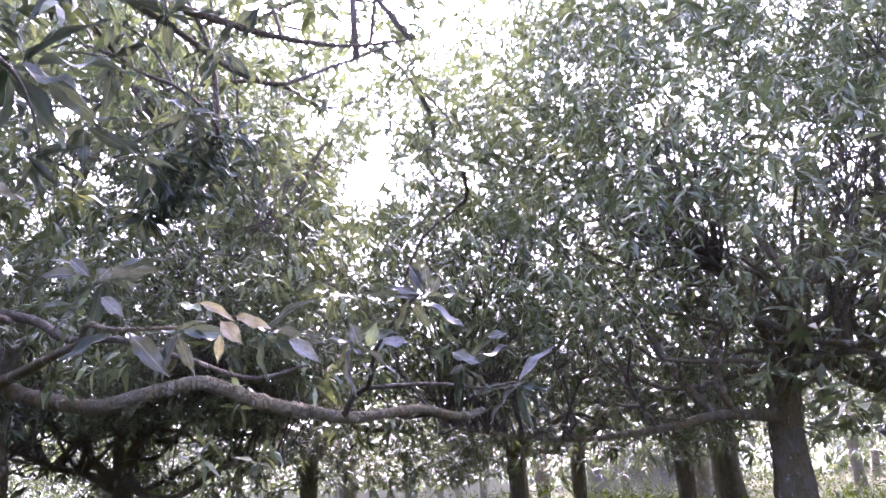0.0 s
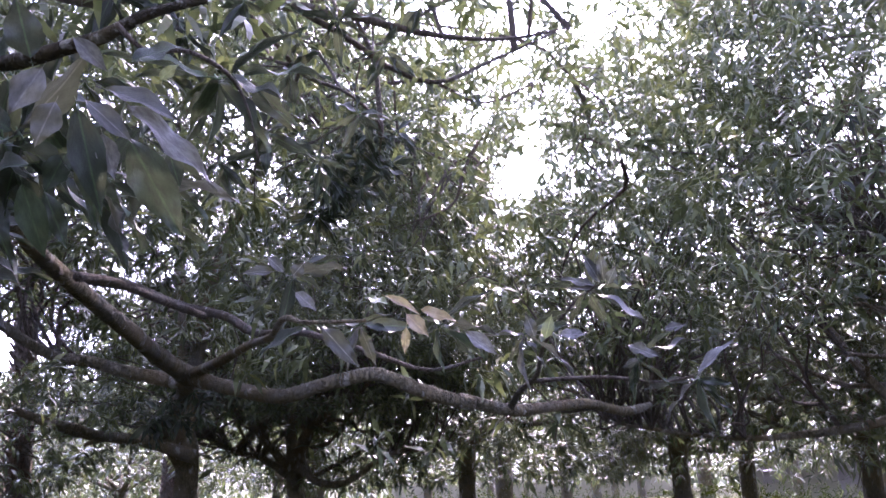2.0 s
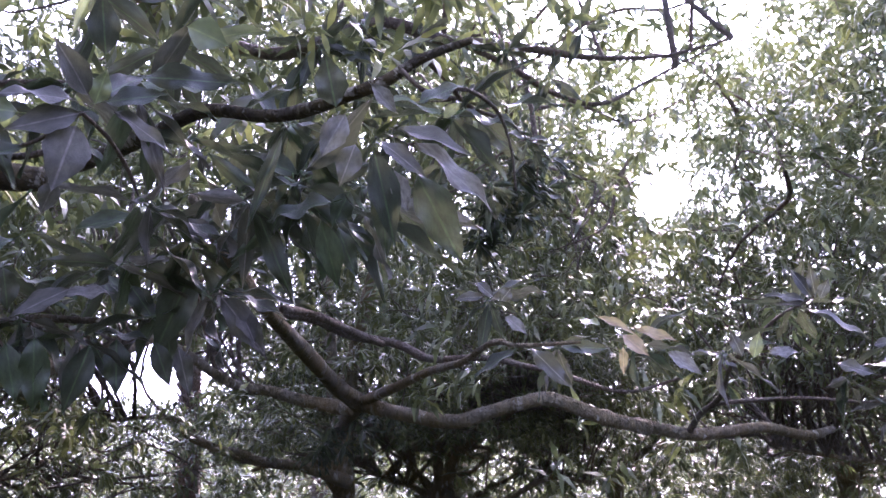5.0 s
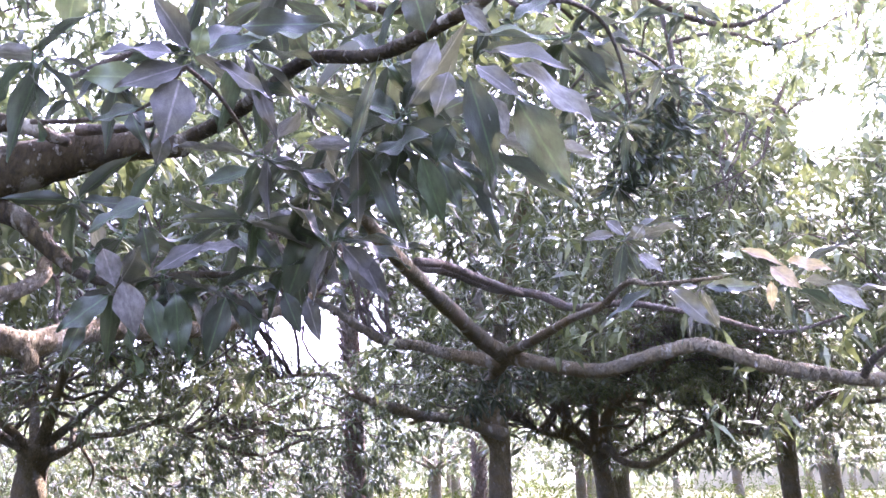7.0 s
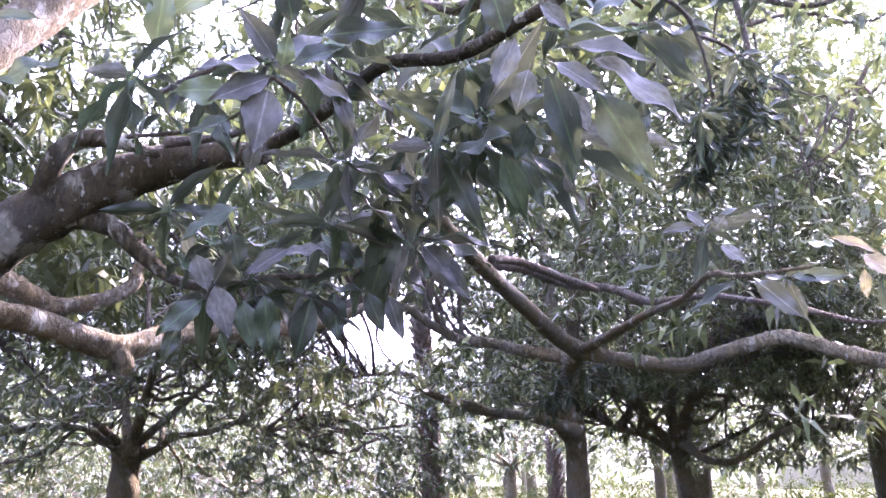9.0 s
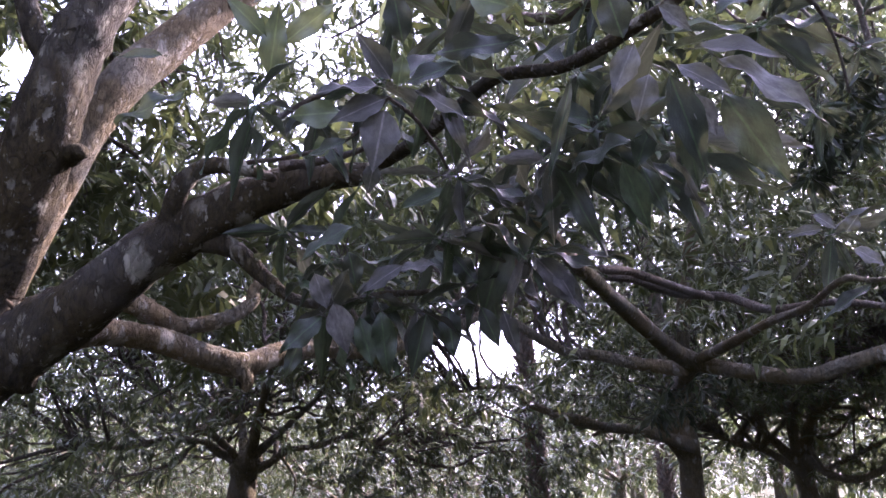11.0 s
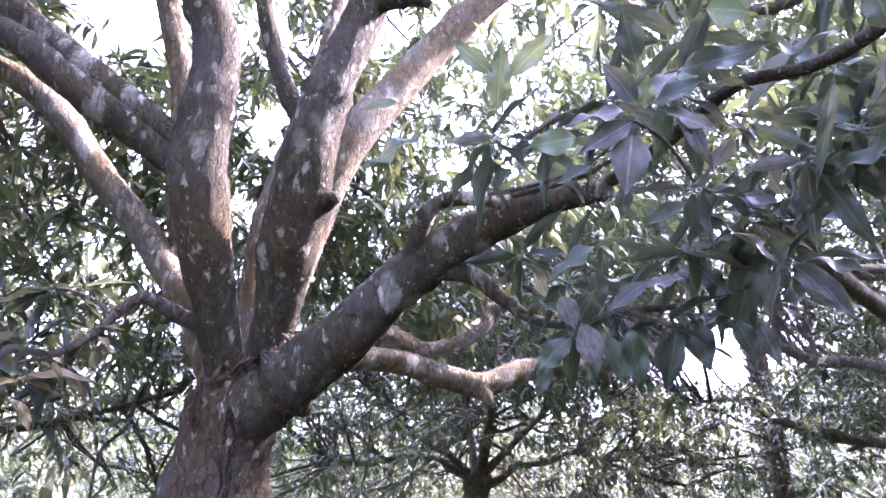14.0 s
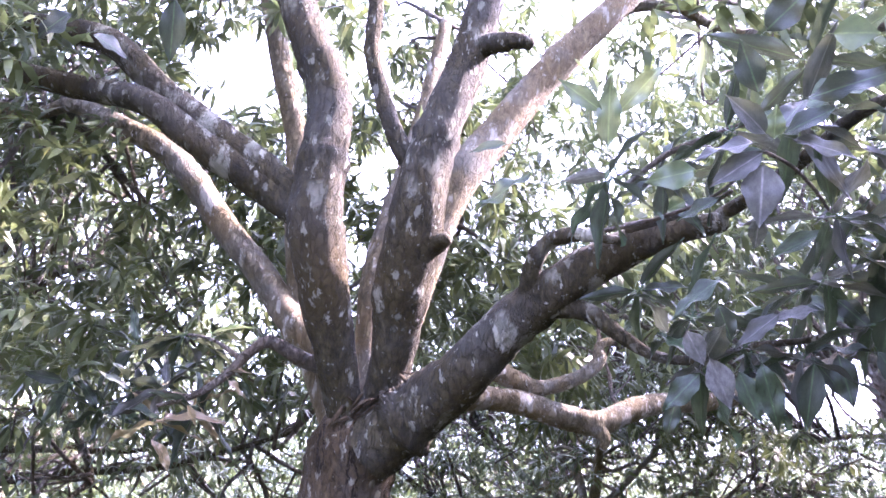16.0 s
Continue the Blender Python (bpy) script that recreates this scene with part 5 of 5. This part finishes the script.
spray("B.B4", [
    (-0.682, 1.647, 1.86, -0.58, 1.655, 1.743, 0.05, 74, "p"),
    (-0.707, 1.636, 1.857, -0.813, 1.599, 1.79, 0.048, -42, "d"),
    (-0.73, 1.606, 1.934, -0.672, 1.612, 1.885, 0.036, 60, "p"),
    (-0.764, 1.577, 1.978, -0.835, 1.539, 1.979, 0.034, -68, "p"),
    (-0.733, 1.596, 1.966, -0.702, 1.599, 2, 0.037, 104, "p"),
    (-0.443, 1.573, 1.849, -0.386, 1.549, 1.788, 0.038, 59, "o"),
    (-0.415, 1.578, 1.858, -0.325, 1.557, 1.822, 0.028, 67, "o"),
    (-0.501, 1.596, 1.9, -0.413, 1.58, 1.856, 0.024, 56, "o"),
    (-0.443, 1.579, 1.822, -0.451, 1.589, 1.757, 0.023, -159, "o"),
    (-0.781, 1.557, 2.014, -0.744, 1.587, 1.976, 0.034, 80, "p"),
    (-0.49, 1.605, 1.878, -0.56, 1.626, 1.917, 0.03, -40, "y"),
])
spray("B.B1t", [
    (-0.395, 1.999, 1.882, -0.302, 2.028, 1.818, 0.045, 82, "p"),
    (-0.198, 2.037, 1.848, -0.22, 2.02, 1.922, 0.038, -119, "p"),
    (-0.174, 2.04, 1.843, -0.148, 2.029, 1.913, 0.038, 115, "y"),
    (-0.138, 2.041, 1.856, -0.058, 2.046, 1.859, 0.038, 64, "p"),
    (-0.004, 2.021, 1.982, -0.045, 1.996, 2.069, 0.035, -117, "p"),
    (0.002, 2.02, 1.984, 0, 1.996, 2.075, 0.032, -173, "p"),
    (0.01, 2.021, 1.98, 0.039, 2.009, 2.03, 0.032, 110, "p"),
    (-0.014, 2.021, 1.979, -0.121, 2.007, 2.017, 0.029, -69, "p"),
    (-0.018, 2.023, 1.974, -0.095, 2.015, 1.99, 0.029, -67, "p"),
    (0.046, 2.35, 1.868, 0.152, 2.355, 1.82, 0.044, 66, "p"),
    (0.18, 2.537, 1.937, 0.253, 2.53, 1.948, 0.036, 76, "p"),
])
spray("A.R1d", [
    (-1.244, 0.64, 2.123, -1.31, 0.558, 2.116, 0.059, -102, "y"),
    (-1.354, 0.685, 2.114, -1.383, 0.657, 2.101, 0.044, -102, "y"),
    (-1.619, 0.675, 2.362, -1.524, 0.64, 2.524, 0.067, 168, "y"),
    (-1.578, 0.649, 2.446, -1.587, 0.534, 2.524, 0.052, -121, "y"),
    (-1.568, 0.674, 2.438, -1.448, 0.741, 2.53, 0.061, 121, "y"),
    (-1.876, 0.522, 2.494, -1.922, 0.421, 2.486, 0.038, -79, "d"),
    (-1.8, 0.56, 2.383, -1.905, 0.434, 2.289, 0.07, -67, "d"),
    (-1.062, 0.631, 2.172, -1.034, 0.582, 2.256, 0.053, -164, "d"),
    (-1.009, 0.607, 2.256, -0.932, 0.638, 2.296, 0.058, 120, "d"),
    (-0.895, 0.62, 2.176, -0.851, 0.667, 2.161, 0.055, 111, "y"),
    (-0.981, 0.61, 2.096, -0.875, 0.69, 2.108, 0.057, 60, "d"),
])
spray("A.L1b", [
    (-1.78, -0.388, 2.676, -1.859, -0.381, 2.532, 0.067, 170, "d"),
    (-2.491, -0.298, 1.711, -2.5, -0.255, 1.625, 0.03, 85, "o"),
    (-2.478, -0.237, 1.816, -2.486, -0.198, 1.76, 0.025, 71, "o"),
    (-2.462, -0.137, 1.898, -2.47, -0.074, 1.841, 0.023, 62, "o"),
    (-2.489, -0.321, 1.717, -2.496, -0.276, 1.663, 0.023, 64, "o"),
    (-2.288, -0.716, 2.928, -2.32, -0.812, 2.844, 0.099, -86, "d"),
    (-2.328, -0.666, 2.888, -2.362, -0.551, 2.868, 0.087, 63, "d"),
])


def leaf_whorl(limb_name, centre, axis, number, length, seed, codes="dddp"):
    """A rosette of single leaves about a twig's end."""
    rng = np.random.default_rng(seed)
    axis = unit(np.array(axis, float))
    e1 = unit(np.cross(axis, [0.31, 0.2, 0.93]))
    e2 = np.cross(axis, e1)
    for k in range(number):
        a, s = 2.399 * k + rng.uniform(-0.4, 0.4), radians(rng.uniform(45, 100))
        way = math.cos(s) * axis + math.sin(s) * (math.cos(a) * e1 + math.sin(a) * e2)
        way[2] -= rng.uniform(0.1, 0.7)
        ln = length * rng.uniform(0.7, 1.2)
        b = np.array(centre) - axis * rng.uniform(0, 0.06)
        hang_leaf(LIMB_OBJECTS[limb_name], b, b + unit(way) * ln, ln * rng.uniform(0.2, 0.27), rng.normal(0, 35), codes[int(rng.integers(len(codes)))], k)


def rosettes(limb_name, rows):
    """Rosettes parented to one limb, placed to fit the camera's view: each with its place, number of leaves and sorts.
    """
    for x, y, z, number, codes in rows:
        leaf_whorl(limb_name, (x, y, z), (x * 0.4 + 0.3, y * 0.3 + 0.2, 0.3), number, 0.165, next(ROSETTE_COUNT), codes)


ROSETTE_COUNT = itertools.count(100)
rosettes("A.R1c", [
    (-1.49, 0.79, 1.82, 7, "dddp"),
    (-1.4, 0.83, 1.84, 7, "dddp"),
    (-1.34, 0.92, 1.82, 7, "dddp"),
    (-1.55, 0.83, 1.95, 7, "dddp"),
    (-1.41, 1, 1.98, 7, "dddp"),
])
rosettes("A.R1b", [
    (-1.75, 0.83, 2.07, 7, "dddp"),
])
rosettes("A.R1e", [
    (-1.12, 0.83, 2.02, 7, "dddp"),
])
rosettes("A.R1", [
    (-0.91, 0.83, 1.98, 7, "dddp"),
    (-1.01, 0.82, 2.09, 6, "dddp"),
    (-1.37, 0.53, 2.16, 7, "dddp"),
    (-0.78, 0.79, 1.98, 6, "dddp"),
])
rosettes("B.B2", [
    (-1.25, 1.13, 2.05, 8, "dddp"),
])
rosettes("B.B4", [
    (-0.86, 1.91, 2.07, 7, "dddp"),
    (-0.69, 2.01, 1.93, 7, "dddp"),
    (-0.49, 2.17, 1.94, 7, "dddp"),
])
rosettes("B.B1t", [
    (-0.25, 2.32, 1.92, 7, "ddp"),
    (-0.03, 2.12, 2, 6, "ddp"),
])
rosettes("B.B1u", [
    (0.1, 2.55, 1.85, 7, "ddp"),
    (0.3, 2.75, 1.8, 7, "ddp"),
])
rosettes("A.R1d", [
    (-1.46, 0.72, 2.24, 7, "dddp"),
    (-1.24, 0.73, 2.23, 7, "dddp"),
    (-1.06, 0.72, 2.16, 6, "dddp"),
])
rosettes("A.L3b", [
    (-1.79, 1.18, 2.98, 7, "ddy"),
])
rosettes("A.R1", [
    (-1.03, 0.75, 2.26, 7, "ddy"),
    (-0.64, 1.09, 2.21, 7, "d"),
    (-0.62, 1.11, 2.22, 6, "d"),
])
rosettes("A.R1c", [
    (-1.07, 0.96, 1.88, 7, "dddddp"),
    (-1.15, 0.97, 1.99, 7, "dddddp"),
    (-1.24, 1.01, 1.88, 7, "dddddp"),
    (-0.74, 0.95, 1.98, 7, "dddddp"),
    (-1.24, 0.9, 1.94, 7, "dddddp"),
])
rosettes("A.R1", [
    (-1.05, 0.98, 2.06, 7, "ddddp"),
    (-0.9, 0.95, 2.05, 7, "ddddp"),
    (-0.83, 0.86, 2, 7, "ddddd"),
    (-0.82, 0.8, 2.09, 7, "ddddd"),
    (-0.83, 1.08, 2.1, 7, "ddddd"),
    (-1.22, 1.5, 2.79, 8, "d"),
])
rosettes("A.L3b", [
    (-1.18, 1.79, 2.84, 8, "d"),
])
rosettes("A.R1", [
    (-1.08, 1.96, 3.06, 8, "d"),
])
rosettes("A.L3b", [
    (-1.02, 2.21, 2.93, 8, "d"),
])
rosettes("A.R1", [
    (-1.22, 1.98, 2.73, 8, "d"),
])
rosettes("A.L3b", [
    (-1.35, 1.86, 2.55, 8, "d"),
])
rosettes("A.R1", [
    (-1.18, 2.36, 2.77, 8, "d"),
])
rosettes("A.L3b", [
    (-0.86, 2.26, 3.14, 8, "d"),
])
rosettes("A.R1", [
    (-0.87, 2.53, 2.89, 8, "d"),
])
rosettes("A.L3b", [
    (-1.04, 2.55, 2.73, 8, "d"),
])
rosettes("A.R1", [
    (-1.26, 2.17, 2.58, 8, "d"),
])
rosettes("A.L3b", [
    (-1.34, 1.56, 2.59, 8, "d"),
])
rosettes("A.R1", [
    (-0.76, 2.53, 3.16, 8, "d"),
])
rosettes("A.L3b", [
    (-1.13, 1.62, 2.91, 8, "d"),
])
rosettes("A.R1", [
    (-0.61, 2.55, 3.35, 8, "d"),
])
rosettes("A.L3b", [
    (-1.46, 1.59, 2.39, 8, "d"),
])
rosettes("E.E3", [
    (1.1, 4.18, 3.05, 7, "yyyd"),
    (1.29, 4.29, 3.23, 7, "yyyd"),
    (1.46, 4.18, 3.36, 7, "yyyd"),
    (1.61, 4.39, 3.28, 7, "yyyd"),
    (1.74, 4.28, 3.42, 7, "yyyd"),
    (1.96, 4.33, 3.36, 7, "yyyd"),
    (1.32, 4.15, 2.98, 7, "yyyd"),
    (1.67, 4.33, 3.1, 7, "yyyd"),
    (1.26, 4.15, 3.99, 7, "yyyd"),
    (2.19, 5.14, 2.01, 7, "yyyd"),
])
rosettes("A.L7b", [
    (-2.64, -0.27, 2.06, 7, "dddp"),
    (-2.79, -0.41, 2.05, 8, "ddd"),
    (-2.63, -0.19, 2.07, 6, "ddy"),
])
rosettes("A.L7c", [
    (-2.67, -0.3, 1.9, 8, "dddp"),
    (-2.77, -0.4, 1.9, 8, "dddo"),
    (-2.87, -0.5, 1.85, 8, "ddd"),
    (-2.84, -0.6, 1.93, 7, "ddd"),
])
rosettes("A.L7", [
    (-2.56, -0.15, 1.93, 7, "ddo"),
    (-2.58, -0.2, 1.84, 7, "dddo"),
    (-2.6, -0.3, 1.79, 6, "doo"),
])
rosettes("B.B1", [
    (-3.47, 5.27, 2.09, 9, "ddddd"),
    (-2.94, 4.87, 2.17, 9, "ddddd"),
    (-3.41, 5.18, 2.05, 9, "ddddd"),
    (-3.07, 4.93, 2, 9, "ddddd"),
    (-3.32, 5.37, 2.01, 9, "ddddd"),
    (-2.94, 5.49, 2.25, 9, "ddddd"),
    (-3.26, 5.06, 2.14, 9, "ddddd"),
    (-3.03, 4.56, 1.95, 9, "ddddd"),
    (-2.87, 5.04, 2.2, 9, "ddddd"),
    (-3.12, 4.61, 1.93, 9, "ddddd"),
    (-3.4, 5.27, 2.04, 9, "ddddd"),
    (-3.18, 5.39, 2.04, 9, "ddddd"),
    (-2.95, 4.99, 2.11, 9, "ddddd"),
])
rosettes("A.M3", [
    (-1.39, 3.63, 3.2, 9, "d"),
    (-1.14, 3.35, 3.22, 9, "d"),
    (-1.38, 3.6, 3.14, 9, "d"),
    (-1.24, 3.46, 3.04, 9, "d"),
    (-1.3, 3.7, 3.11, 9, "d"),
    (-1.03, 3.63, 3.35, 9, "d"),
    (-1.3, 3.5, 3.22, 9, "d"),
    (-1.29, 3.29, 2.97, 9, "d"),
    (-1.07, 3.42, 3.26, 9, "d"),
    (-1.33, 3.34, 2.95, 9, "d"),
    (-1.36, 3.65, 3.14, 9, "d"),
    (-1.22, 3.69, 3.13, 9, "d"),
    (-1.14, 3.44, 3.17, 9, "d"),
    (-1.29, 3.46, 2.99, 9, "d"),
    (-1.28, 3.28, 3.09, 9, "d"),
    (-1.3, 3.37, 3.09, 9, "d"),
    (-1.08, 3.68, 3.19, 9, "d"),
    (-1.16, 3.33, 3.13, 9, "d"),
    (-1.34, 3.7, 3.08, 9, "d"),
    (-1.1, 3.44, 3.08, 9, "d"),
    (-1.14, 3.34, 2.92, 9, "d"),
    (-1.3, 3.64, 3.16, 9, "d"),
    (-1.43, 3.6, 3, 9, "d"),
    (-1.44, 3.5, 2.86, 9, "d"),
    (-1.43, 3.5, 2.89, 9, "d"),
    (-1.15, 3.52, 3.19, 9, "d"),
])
